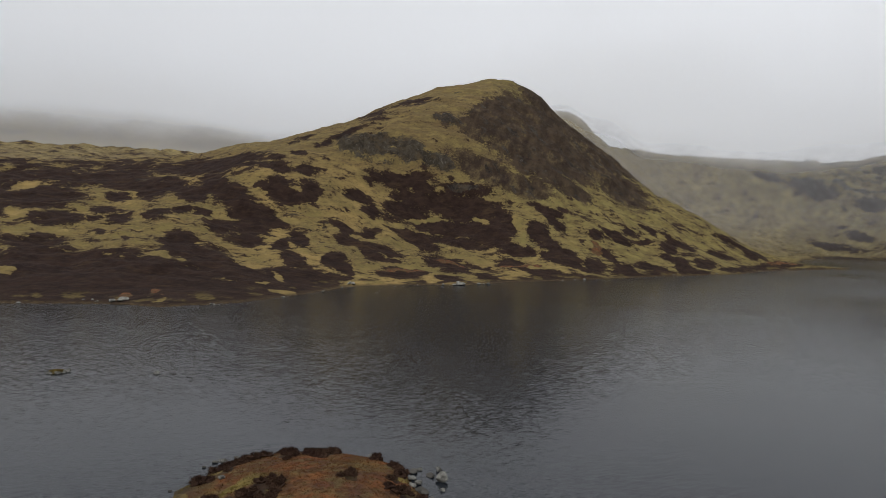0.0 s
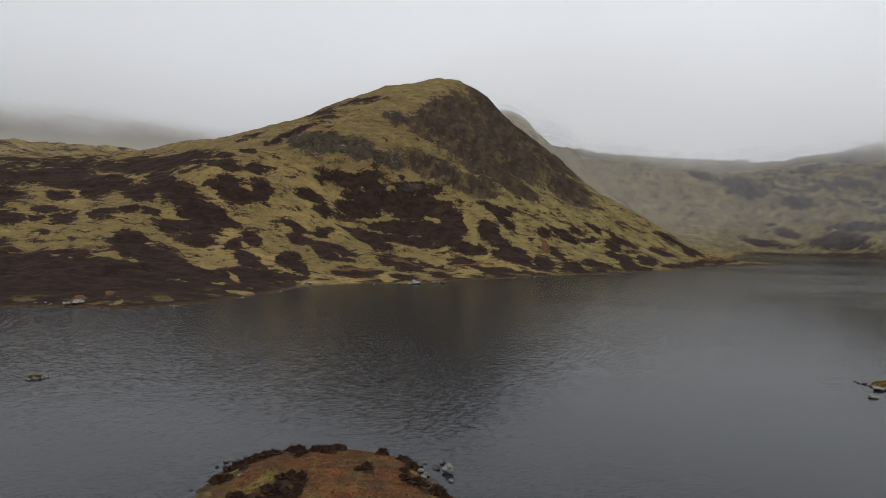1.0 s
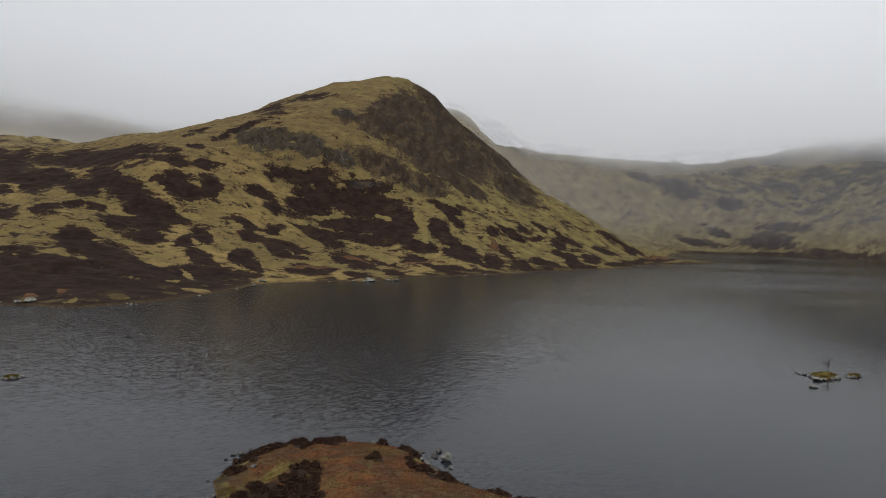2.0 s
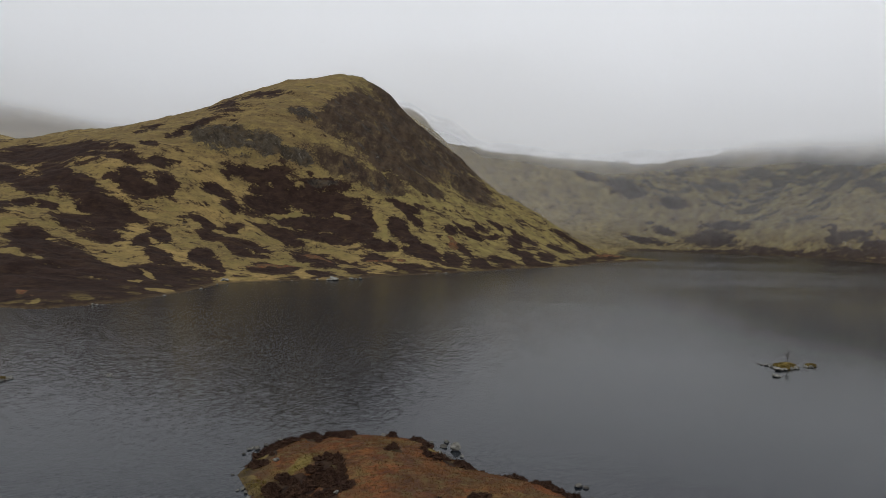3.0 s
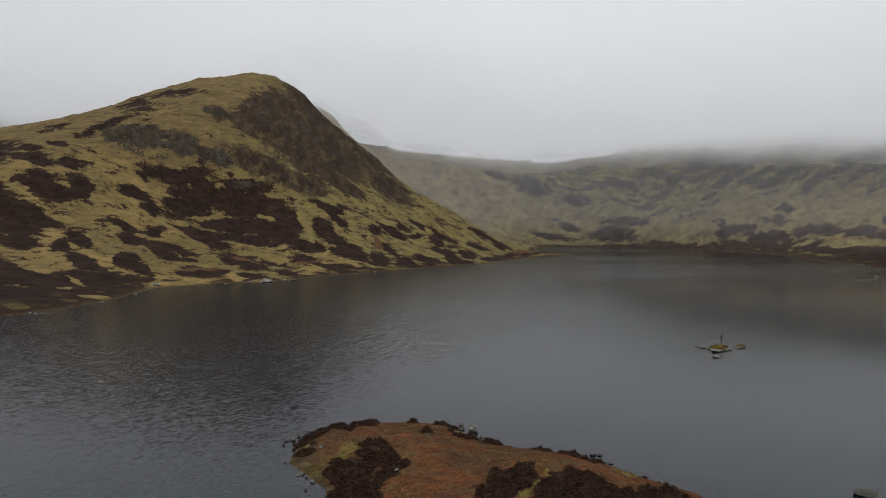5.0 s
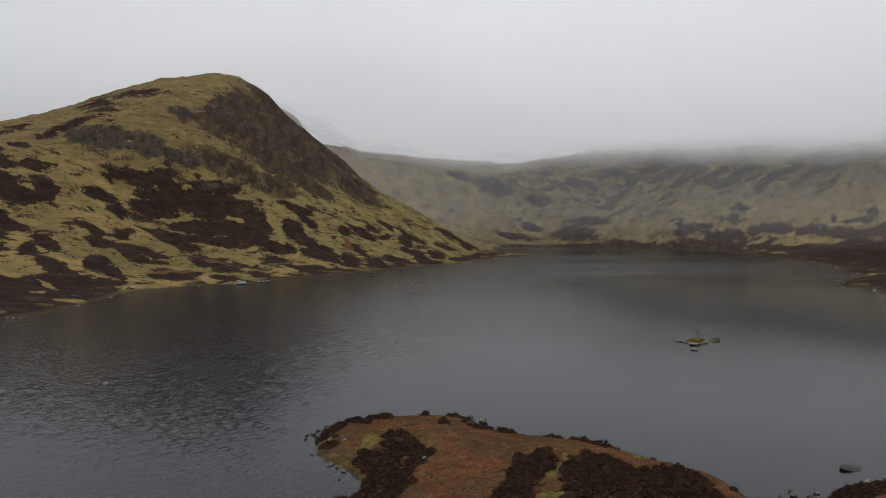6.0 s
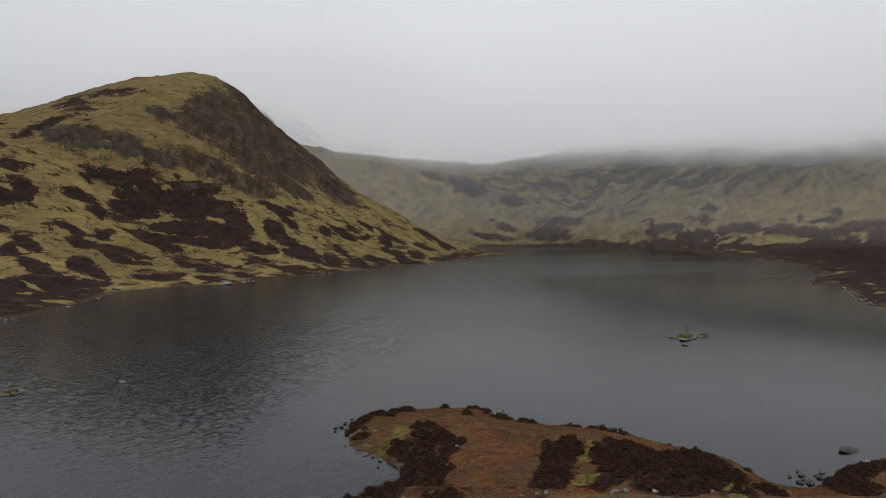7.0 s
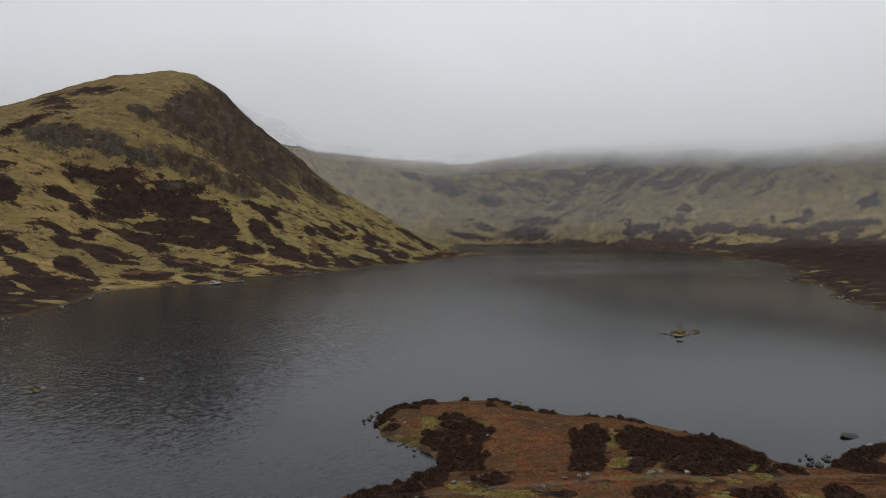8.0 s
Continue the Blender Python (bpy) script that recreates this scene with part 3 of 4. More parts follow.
MOSS = [(-31, 81.4, 5.5, 1.3, 103), (-23.8, 82.5, 3.2, 1.4, 66), (-37.9, 49.9, 3, 1.5, 85), (-37.9, 46.5, 3.5, 1.1, 110),
    (-35.1, 41.7, 3.2, 1.8, 128), (-16, 43.6, 3.4, 1.5, 37), (-6.6, 55, 8.1, 0.8, 47), (-10.8, 30, 1.5, 1.0, 29), (-6.8, 29, 2.3, 1.1, 32),
    (-2.9, 32.6, 1.8, 1.1, 33), (-16.5, 27.2, 1.7, 1.3, 30), (-10.6, 20.5, 1.5, 1.3, 12), (-13.8, 32.4, 1.7, 0.8, 152), (-18.5, 37.9, 3, 0.7, 139),
    (-30.1, 77.9, 3.2, 1.3, 109), (9.9, 58.5, 3.0, 1.3, 75), (-29.5, 88.2, 1.8, 1.0, 60), (-4.0, 84.8, 1.6, 1.0, 60)]
TRAIL = [(-80, 62), (-55, 54), (-38.7, 46.6), (-34.7, 45.2), (-29.7, 42.8), (-24.0, 40.0), (-19.1, 37.3), (-14.5, 34.8), (-9.5, 30.5), (-2, 26.5), (12, 22), (40, 12), (90, -20)]

LOCH = WEST_AND_NORTH_SHORE + EAST_AND_SOUTH_SHORE
PERM = np.random.RandomState(7).permutation(512)


def smooth(lo, hi, v):
    t = np.clip((v - lo) / (hi - lo), 0, 1)
    return t * t * (3 - 2 * t)


def perlin(x, y, salt=0):
    """Gradient noise on arrays, about -0.7 to 0.7."""
    xi, yi = np.floor(x).astype(int), np.floor(y).astype(int)
    fx, fy = x - xi, y - yi
    u, v = fx * fx * fx * (fx * (6 * fx - 15) + 10), fy * fy * fy * (fy * (6 * fy - 15) + 10)

    def grad(i, j):
        a = PERM[(PERM[(xi + i + salt) & 511] + yi + j) & 511] * (2 * np.pi / 512)
        return np.cos(a) * (fx - i) + np.sin(a) * (fy - j)

    top = grad(0, 0) * (1 - u) + grad(1, 0) * u
    low = grad(0, 1) * (1 - u) + grad(1, 1) * u
    return top * (1 - v) + low * v


def fbm(x, y, size, octaves=4, gain=0.5, salt=0):
    out, amp = 0.0, 1.0
    for k in range(octaves):
        out = out + amp * perlin(x / size, y / size, salt + 17 * k)
        size, amp = size / 2.03, amp * gain
    return out


def spline_surface(points, c):
    """A smooth surface through spot heights (multiquadric)."""
    P = np.array(points, float)
    n = len(P)
    A = np.zeros((n + 1, n + 1))
    A[:n, :n] = np.sqrt(((P[:, None, :2] - P[None, :, :2]) ** 2).sum(-1) + c * c)
    A[:n, n] = A[n, :n] = 1
    w = np.linalg.solve(A, np.append(P[:, 2], 0))

    def level(x, y):
        out = np.full(x.shape, w[-1])
        for (px, py, _), k in zip(P, w):
            out += k * np.sqrt((x - px) ** 2 + (y - py) ** 2 + c * c)
        return out

    return level


def shore_distance(x, y):
    """Metres from the loch's edge, negative on the water."""
    S = np.array(LOCH, float)
    best, inside = np.full(x.shape, 1e18), np.zeros(x.shape, bool)
    for a, b in zip(S, np.roll(S, -1, 0)):
        e = b - a
        t = np.clip(((x - a[0]) * e[0] + (y - a[1]) * e[1]) / (e @ e), 0, 1)
        best = np.minimum(best, (x - a[0] - t * e[0]) ** 2 + (y - a[1] - t * e[1]) ** 2)
        inside ^= ((a[1] > y) != (b[1] > y)) & (x < (b[0] - a[0]) * (y - a[1]) / (b[1] - a[1] + 1e-12) + a[0])
    return np.where(inside, -1.0, 1.0) * np.sqrt(best)


def shore_knots():
    out, last = [], None
    for p in LOCH:
        if last is None or math.dist(p, last) > 24:
            out.append((*p, 0.0))
            last = p
    return out


HILLS = spline_surface(CRAIG_HEIGHTS + BACK_HEIGHTS + MOOR_HEIGHTS + WEST_HEIGHTS + HEADWALL_HEIGHTS + EAST_HEIGHTS + RIM_HEIGHTS + shore_knots(), 45.0)
NEAR = spline_surface(HEADLAND_HEIGHTS + [(x, y, 1.2 if x > -8 and y > 42 else 0.25) for x, y in LOCH if -70 < x < 70 and y < 110], 5.0)


def patches(x, y, ellipses):
    """1 in the middle of a patch, 0 on its edge, down to -1 outside."""
    out = np.full(x.shape, -1.0)
    for cx, cy, a, b, turn in ellipses:
        c, s = math.cos(radians(turn)), math.sin(radians(turn))
        u, v = ((x - cx) * c + (y - cy) * s) / a, ((y - cy) * c - (x - cx) * s) / b
        out = np.maximum(out, 1 - np.sqrt(u * u + v * v))
    return out


def trail_distance(x, y):
    best = np.full(x.shape, 1e9)
    for a, b in zip(np.array(TRAIL[:-1], float), np.array(TRAIL[1:], float)):
        e = b - a
        t = np.clip(((x - a[0]) * e[0] + (y - a[1]) * e[1]) / (e @ e), 0, 1)
        best = np.minimum(best, np.hypot(x - a[0] - t * e[0], y - a[1] - t * e[1]))
    return best


def land(x, y):
    """Height of the bare ground, and the distance from the shore."""
    wob = 1.6 * perlin(x / 9, y / 9, 3) + 0.7 * perlin(x / 3.1, y / 3.1, 5)
    s = shore_distance(x, y)
    near = smooth(130, 80, np.hypot(x + 15, y - 45))
    s = s + wob * (2.0 - 1.6 * near)
    h = np.maximum(HILLS(x, y), 0.6 + 0.10 * np.minimum(s, 30))
    inland = smooth(5, 70, s)
    h = h + inland * (4.5 * fbm(x, y, 70, 3, 0.5, 11) + 2.6 * fbm(x, y, 22, 4, 0.55, 23))
    wild = np.maximum(smooth(620, 760, x), smooth(1020, 1150, y)) * smooth(18, 80, h)
    gully = np.abs(perlin(x / 46 + 0.6 * perlin(x / 90, y / 90, 7), y / 46, 9))
    h = h + wild * (9.0 * fbm(x, y, 75, 5, 0.58, 13) - 16.0 * (0.3 - gully) * (gully < 0.3))
    face = smooth(30, 110, x) * smooth(640, 720, y) * smooth(1000, 900, y) * smooth(40, 90, h)
    h = h + face * (3.5 * fbm(x * 1.2 - y * 0.3, y * 0.45 + x * 0.4, 22, 4, 0.6, 15))
    crag = smooth(-0.25, 0.35, patches(x, y, CRAGS) + 0.35 * fbm(x, y, 20, 3, 0.6, 31))
    h = h + crag * (5.0 * fbm(x, y * 0.4, 11, 4, 0.6, 41) + 1.5)
    near_h = np.maximum(NEAR(x, y), 0.2) + 0.35 * fbm(x, y, 5, 4, 0.55, 51) * smooth(0.5, 4, s)
    h = h * (1 - near) + near_h * near
    reach = 5.0 - 3.2 * near
    bank = 1 - (1 - np.clip(s / reach, 0, 1)) ** 2
    return np.where(s > 0, 0.04 + np.maximum(h, 0.12) * bank, np.maximum(s * 0.22, -6)), s


def grid():
    """A fan of columns and rings round the south bank, fine where the hills face the loch."""
    az = np.concatenate([np.arange(-38, 68, 0.13), np.arange(68, 322, 3.2)])
    r = [4.0]
    for limit, add, ratio in ((60, 0, 1.05), (160, 0.55, 1), (380, 0, 1.011), (930, 1.75, 1), (1750, 5.0, 1), (4700, 0, 1.025)):
        while r[-1] < limit:
            r.append(r[-1] * ratio + add)
    return np.radians(az), np.array(r)


def build_ground():
    az, r = grid()
    R, A = np.meshgrid(r, az, indexing="ij")
    x, y = -40 + R * np.sin(A), -30 + R * np.cos(A)
    z, s = land(x, y)
    nr, na = R.shape
    co = np.stack([x, y, z], -1).reshape(-1, 3)
    centre = np.array([[-40.0, -30.0, float(land(np.array([-40.0]), np.array([-30.0]))[0][0])]])
    i = np.arange(nr - 1)[:, None] * na
    j = np.arange(na)[None, :]
    k = (j + 1) % na
    quads = np.stack([i + j, i + k, i + na + k, i + na + j], -1).reshape(-1, 4)
    n = len(co)
    hub = np.stack([np.full(na, n), (np.arange(na) + 1) % na, np.arange(na)], -1)
    me = bpy.data.meshes.new("ground")
    me.vertices.add(n + 1)
    me.vertices.foreach_set("co", np.concatenate([co, centre]).ravel())
    loops = np.concatenate([quads[:, ::-1].ravel(), hub[:, ::-1].ravel()])
    me.loops.add(len(loops))
    me.loops.foreach_set("vertex_index", loops.astype(np.int32))
    me.polygons.add(len(quads) + len(hub))
    starts = np.concatenate([np.arange(len(quads)) * 4, len(quads) * 4 + np.arange(len(hub)) * 3])
    me.polygons.foreach_set("loop_start", starts.astype(np.int32))
    me.update(calc_edges=True)
    me.polygons.foreach_set("use_smooth", np.ones(len(me.polygons), bool))
    for name, field in covers(x, y, z, s).items():
        at = me.attributes.new(name, "FLOAT", "POINT")
        at.data.foreach_set("value", np.append(field.ravel(), 0.0).astype(np.float32))
    me.materials.append(GROUND)
    ob = new("ground", me)
    return tagged(ob, "moorland of straw grass, dark heather and grey crags round a loch", "ground", kind="structure")


def covers(x, y, z, s):
    """What grows where: heather, rock, steep broken ground, rusty grass, brush, moss and the trail, as fields that are positive inside."""
    near = np.hypot(x + 15, y - 45) < 110
    away = np.hypot(x, y)
    rag = 0.55 * fbm(x, y, 26, 3, 0.55, 61)
    streaky = fbm(x * 0.45 + y * 0.12, y * 0.9 - x * 0.2, 13, 4, 0.58, 71)
    small = fbm(x * 0.6 + y * 0.15, y * 0.8 - x * 0.2, 6.5, 4, 0.62, 171)
    wide = 3.6 + 5.0 * smooth(600, 900, away)
    wx, wy = x + wide * fbm(x, y, 13, 4, 0.62, 121), y + wide * fbm(x, y, 13, 4, 0.62, 141)
    west = patches(wx, wy, SHORE_PEAT + WEST_MOOR + OUTER_MOOR + GLEN_SLOPE + GLEN_FOOT)
    craig = patches(wx, wy, CRAIG_BANDS + CRAIG_FOOT + SPIT_SLOPE + SPIT_FOOT)
    east = patches(wx, wy, HEADWALL + EAST_FOOT + EAST_MOOR)
    marked = np.maximum(np.maximum(west, craig), east) + 0.06
    sprinkled = -0.56 + 0.80 * streaky + 0.12 * smooth(130, 30, z) + 0.13 * smooth(40, 130, x) - 0.33 * smooth(750, 950, away)
    flecks = np.where(away < 850, -0.50 + 0.85 * small + 0.14 * smooth(120, 30, z), -1.0)
    heather = np.maximum(np.maximum(marked + 0.30 * rag + 0.30 * small, sprinkled), flecks)
    moor = smooth(-200, -330, x) * smooth(900, 600, y) * smooth(100, 250, y)
    heather = np.maximum(heather, (moor - 0.68) * 0.9 + 1.3 * rag + 0.2 * small)
    beyond = smooth(690, 800, y) * smooth(-60, -180, x)
    heather = np.maximum(heather, (beyond - 0.78 - 0.4 * smooth(880, 1000, away)) + 1.1 * rag)
    peat = smooth(-40, -85, x) * smooth(440, 400, y) * smooth(60, 30, s)
    heather = np.maximum(heather, (peat - 0.40) * 1.1 + 0.4 * rag + 0.3 * small)
    strand = smooth(20, 6, s) * smooth(390, 420, y) * smooth(400, 360, x)
    heather = np.where(strand > 0, np.maximum(heather, (strand - 0.85) * 0.8 + 0.9 * streaky + 0.6 * rag), heather)
    fringe = smooth(36, 8, s) * smooth(470, 530, x)
    heather = np.maximum(heather, (fringe - 0.5) * 0.9 + 0.8 * rag + 0.3 * small)
    foot = smooth(34, 10, z) * smooth(150, 260, x) * smooth(560, 470, y)
    heather = np.maximum(heather, (foot - 0.35) * 0.9 + rag * 0.8)
    lanes = np.maximum(patches(wx, wy, GRASS_LANES + OUTER_GRASS) + 0.25 * small, patches(wx, wy, EAST_GRASS) - 0.05 + 0.9 * small)
    heather = np.where(lanes > -0.3, np.minimum(heather, -lanes * 1.5), heather)
    brown = patches(wx, wy, RIDGE_BROWN)
    heather = np.maximum(heather, brown * 0.8 - 0.05 + 0.6 * small)
    top = smooth(172, 200, z) * smooth(960, 900, y) * smooth(60, 30, x)
    heather = heather - 0.8 * top
    rock = patches(wx, wy, CRAGS) * 1.1 + 0.35 * streaky
    scree = fbm(x * 0.8 + y * 0.3, y * 0.35, 8, 4, 0.62, 81)
    steep = patches(wx, wy, STEEP_FACE)
    steep = np.maximum(steep, smooth(60, 130, x) * smooth(640, 700, y) * smooth(1000, 900, y) * smooth(420, 360, x) * smooth(70, 110, z) - 0.35) + 0.35 * rag + 0.15 * small
    rock = np.maximum(rock, np.minimum(steep, 0.3) - 0.52 + 0.75 * scree)
    cliffs = smooth(690, 850, x) * smooth(55, 100, z) * smooth(500, 640, y)
    cliffs = np.maximum(cliffs, smooth(1050, 1150, y) * smooth(60, 110, z) * smooth(560, 640, x))
    turn = smooth(930, 1060, y)
    ribs = (1 - turn) * fbm(x * 0.35 + y * 0.3, y, 26, 5, 0.68, 91) + turn * fbm(x, y * 0.35 + x * 0.3, 26, 5, 0.68, 93)
    walls = np.minimum(patches(wx, wy, HEADWALL_CRAGS), 0.30) * 0.8 + 0.13 + 1.2 * ribs
    walls = np.where(x > 450, walls, -1.0)
    rock = np.maximum(rock, np.maximum(walls - 0.10, (cliffs - 1.04) + 1.2 * ribs))
    heather = np.maximum(heather, (cliffs - 1.50) + 1.0 * ribs + 0.5 * fbm(x, y, 38, 5, 0.66, 95))
    # where the ground colours take on painted haze
    far = smooth(930, 1150, away) + smooth(520, 700, x) * 0.6 + beyond
    rust = np.where(near, 0.8 - smooth(60, 95, np.hypot(x + 15, y - 45)) * 1.6, patches(wx, wy, BRACKEN) * 0.8 - 0.1 + 0.7 * small)
    bx, by = x + 1.1 * fbm(x, y, 4, 3, 0.6, 151), y + 1.1 * fbm(x, y, 4, 3, 0.6, 161)
    brush = np.where(near, patches(bx, by, BRUSH + BRUSH_RIM) * 1.2 + 0.10 + 0.35 * fbm(x, y, 3.0, 3, 0.6, 101), -1.0)
    brush = np.where(near & (y < 58) & (x > -40), np.maximum(brush, fbm(x, y, 9, 3, 0.6, 105) - 0.30), brush)
    moss = np.where(near, patches(bx, by, MOSS) * 1.1 + 0.35 * fbm(x, y, 2.0, 3, 0.6, 111), -1.0)
    trail = np.where(near, (0.30 - trail_distance(x, y)) * 0.6, -1.0)
    return dict(heather=heather, rock=rock, steep=steep, far=np.clip(far, 0, 1), rust=rust, brush=brush, moss=moss, trail=trail)


ground = build_ground()


def height_at(x, y):
    return float(land(np.array([float(x)]), np.array([float(y)]))[0][0])


def build_water():
    bm = bmesh.new()
    vs = [bm.verts.new((x, y, 0.0)) for x, y in ((-900, -60), (900, -60), (900, 1150), (-900, 1150))]
    bm.faces.new(vs)
    me = bpy.data.meshes.new("water")
    bm.to_mesh(me)
    bm.free()
    me.materials.append(WATER)
    return tagged(new("water", me), "dark grey loch water ruffled by light wind", "water", kind="structure")


build_water()


def eased(d, table):
    for (k0, w0), (k1, w1) in zip(table[:-1], table[1:]):
        if d <= k1:
            t = max(0.0, (d - k0) / (k1 - k0))
            return w0 + (w1 - w0) * t * t * (3 - 2 * t)
    return table[-1][1]


SHADES = [(-80, 0.84), (-34, 0.85), (-8, 0.89), (10, 0.93), (30, 0.98), (70, 0.99), (110, 0.95)]      # shade painted into the cloud colour by bearing, darkest to the west


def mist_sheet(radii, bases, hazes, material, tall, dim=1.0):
    """A see-through sheet painted with low cloud and haze, on an arc round the loch, leaning back over the hills. The
    three tables run from west to east; dim darkens its colour.
    """
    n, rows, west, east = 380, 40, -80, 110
    me = bpy.data.meshes.new("painted_mist")
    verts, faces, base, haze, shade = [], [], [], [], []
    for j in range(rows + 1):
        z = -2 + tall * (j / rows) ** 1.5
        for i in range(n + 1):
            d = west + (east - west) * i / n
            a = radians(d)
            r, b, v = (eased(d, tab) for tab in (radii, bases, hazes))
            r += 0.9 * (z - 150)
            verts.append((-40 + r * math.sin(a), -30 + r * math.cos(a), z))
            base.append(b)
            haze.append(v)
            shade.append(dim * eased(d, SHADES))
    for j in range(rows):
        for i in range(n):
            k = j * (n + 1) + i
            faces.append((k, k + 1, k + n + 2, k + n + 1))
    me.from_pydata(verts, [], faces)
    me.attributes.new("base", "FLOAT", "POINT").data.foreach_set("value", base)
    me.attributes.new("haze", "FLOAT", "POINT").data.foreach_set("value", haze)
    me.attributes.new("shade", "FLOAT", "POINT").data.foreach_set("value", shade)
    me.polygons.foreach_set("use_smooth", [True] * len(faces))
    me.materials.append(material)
    return tagged(new("painted_mist", me), "see-through sheet painted as pale grey low cloud and haze over the hills", "mist", kind="structure")


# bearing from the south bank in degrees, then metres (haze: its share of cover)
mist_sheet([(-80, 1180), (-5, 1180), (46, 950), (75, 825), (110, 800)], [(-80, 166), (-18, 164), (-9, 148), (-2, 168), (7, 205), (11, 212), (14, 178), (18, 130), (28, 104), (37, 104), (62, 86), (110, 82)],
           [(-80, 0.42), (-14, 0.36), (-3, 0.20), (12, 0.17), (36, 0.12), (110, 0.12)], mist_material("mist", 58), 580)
# rear sheets: colour dimmed to the front one's tone; the last, added, backs the sky
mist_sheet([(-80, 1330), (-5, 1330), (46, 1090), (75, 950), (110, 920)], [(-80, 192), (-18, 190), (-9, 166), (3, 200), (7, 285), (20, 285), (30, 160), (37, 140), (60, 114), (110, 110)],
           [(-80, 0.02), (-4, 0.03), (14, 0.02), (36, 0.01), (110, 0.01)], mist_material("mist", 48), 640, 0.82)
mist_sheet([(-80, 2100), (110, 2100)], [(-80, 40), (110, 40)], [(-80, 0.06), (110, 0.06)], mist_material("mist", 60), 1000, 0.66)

# ---------------------------------------------------------------- things


def part(name, bm, material, parent, label=""):
    me = bpy.data.meshes.new(name)
    bm.to_mesh(me)
    bm.free()
    me.materials.append(material)
    ob = new(name, me)
    ob.parent = parent
    return tagged(ob, label) if label else ob


def rock_mesh(rng, size, flat=0.6, detail=2, material=STONE, facets=10):
    """An angular boulder: a ball cut by random planes and roughened."""
    bm = bmesh.new()
    bmesh.ops.create_icosphere(bm, subdivisions=detail, radius=0.62)
    cuts = [(Vector((rng.gauss(0, 1), rng.gauss(0, 1), rng.gauss(0.2, 0.8))).normalized(), rng.uniform(0.30, 0.52)) for _ in range(facets)]
    seed = Vector((rng.uniform(0, 90), rng.uniform(0, 90), 0))
    stretch = (rng.uniform(0.85, 1.25), rng.uniform(0.7, 1.0), flat)
    for v in bm.verts:
        for n, d in cuts:
            over = v.co.dot(n) - d
            if over > 0:
                v.co -= n * over * 0.97
        v.co += v.co.normalized() * 0.10 * noise.fractal(v.co * 3 + seed, 0.8, 2.0, 3)
        v.co = Vector((v.co.x * stretch[0], v.co.y * stretch[1], v.co.z * stretch[2])) * size
    me = bpy.data.meshes.new("boulder")
    bm.to_mesh(me)
    bm.free()
    me.materials.append(material)
    return me


def boulder(x, y, size, rng, label, flat=0.6, sink=0.2, group="boulders by the shore"):
    ob = new("boulder", rock_mesh(rng, size, flat, 2 if size < 1.5 else 3, WETSTONE if "dark" in label else BLEACHED if "far water" in label else STONE, 3 if flat < 0.2 else 10))
    z = max(0.0, height_at(x, y))
    ob.matrix_basis = pose(x, y, z + size * flat * (0.5 - sink), rng.uniform(-8, 8), rng.uniform(-8, 8), rng.uniform(0, 360))
    return tagged(ob, label, "rock", group)


def tuft_arrays(rng, x, y, z, width, tall, blades):
    """Blades of one tuft as loose triangles."""
    vs = []
    for _ in range(blades):
        a, b = rng.uniform(0, 6.283), rng.uniform(0, 6.283)
        q = width * math.sqrt(rng.random()) * 0.5
        px, py = x + q * math.cos(a), y + q * math.sin(a)
        w = width * rng.uniform(0.10, 0.22)
        lean = tall * rng.uniform(0.1, 0.7)
        dx, dy = w * math.cos(b), w * math.sin(b)
        vs += [(px - dx, py - dy, z - 0.05), (px + dx, py + dy, z - 0.05), (px + lean * math.cos(a), py + lean * math.sin(a), z + tall * rng.uniform(0.6, 1.1))]
    return vs


def loose_mesh(name, vs, material):
    me = bpy.data.meshes.new(name)
    me.from_pydata(vs, [], [(k, k + 1, k + 2) for k in range(0, len(vs), 3)])
    me.materials.append(material)
    return me


def scatter_tufts(name, label, spots, width, tall, blades, material, seed):
    """Many tufts of short leaning blades in one mesh."""
    rng = np.random.RandomState(seed)
    P = np.array(spots, float)
    z, s = land(P[:, 0], P[:, 1])
    P, z = P[s > 0.3], z[s > 0.3]
    k = np.repeat(rng.uniform(0.6, 1.4, len(P)), blades)
    x, y, z = np.repeat(P[:, 0], blades), np.repeat(P[:, 1], blades), np.repeat(z, blades)
    n = len(x)
    a, b = rng.uniform(0, 6.283, n), rng.uniform(0, 6.283, n)
    q = width * k * np.sqrt(rng.random_sample(n)) * 0.6
    x, y = x + q * np.cos(a), y + q * np.sin(a)
    w, lean, rise = width * k * rng.uniform(0.10, 0.22, n), tall * k * rng.uniform(0.3, 1.1, n), tall * k * rng.uniform(0.5, 1.1, n)
    dx, dy = w * np.cos(b), w * np.sin(b)
    low = np.stack([x - dx, y - dy, z - 0.05], -1)
    side = np.stack([x + dx, y + dy, z - 0.05], -1)
    tip = np.stack([x + lean * np.cos(a), y + lean * np.sin(a), z + rise], -1)
    vs = np.stack([low, side, tip], 1).reshape(-1, 3)
    me = bpy.data.meshes.new(name)
    me.vertices.add(len(vs))
    me.vertices.foreach_set("co", vs.ravel())
    me.loops.add(len(vs))
    me.loops.foreach_set("vertex_index", np.arange(len(vs), dtype=np.int32))
    me.polygons.add(n)
    me.polygons.foreach_set("loop_start", np.arange(n, dtype=np.int32) * 3)
    me.update(calc_edges=True)
    me.materials.append(material)
    return tagged(new(name, me), label, "grass", kind="stuff")


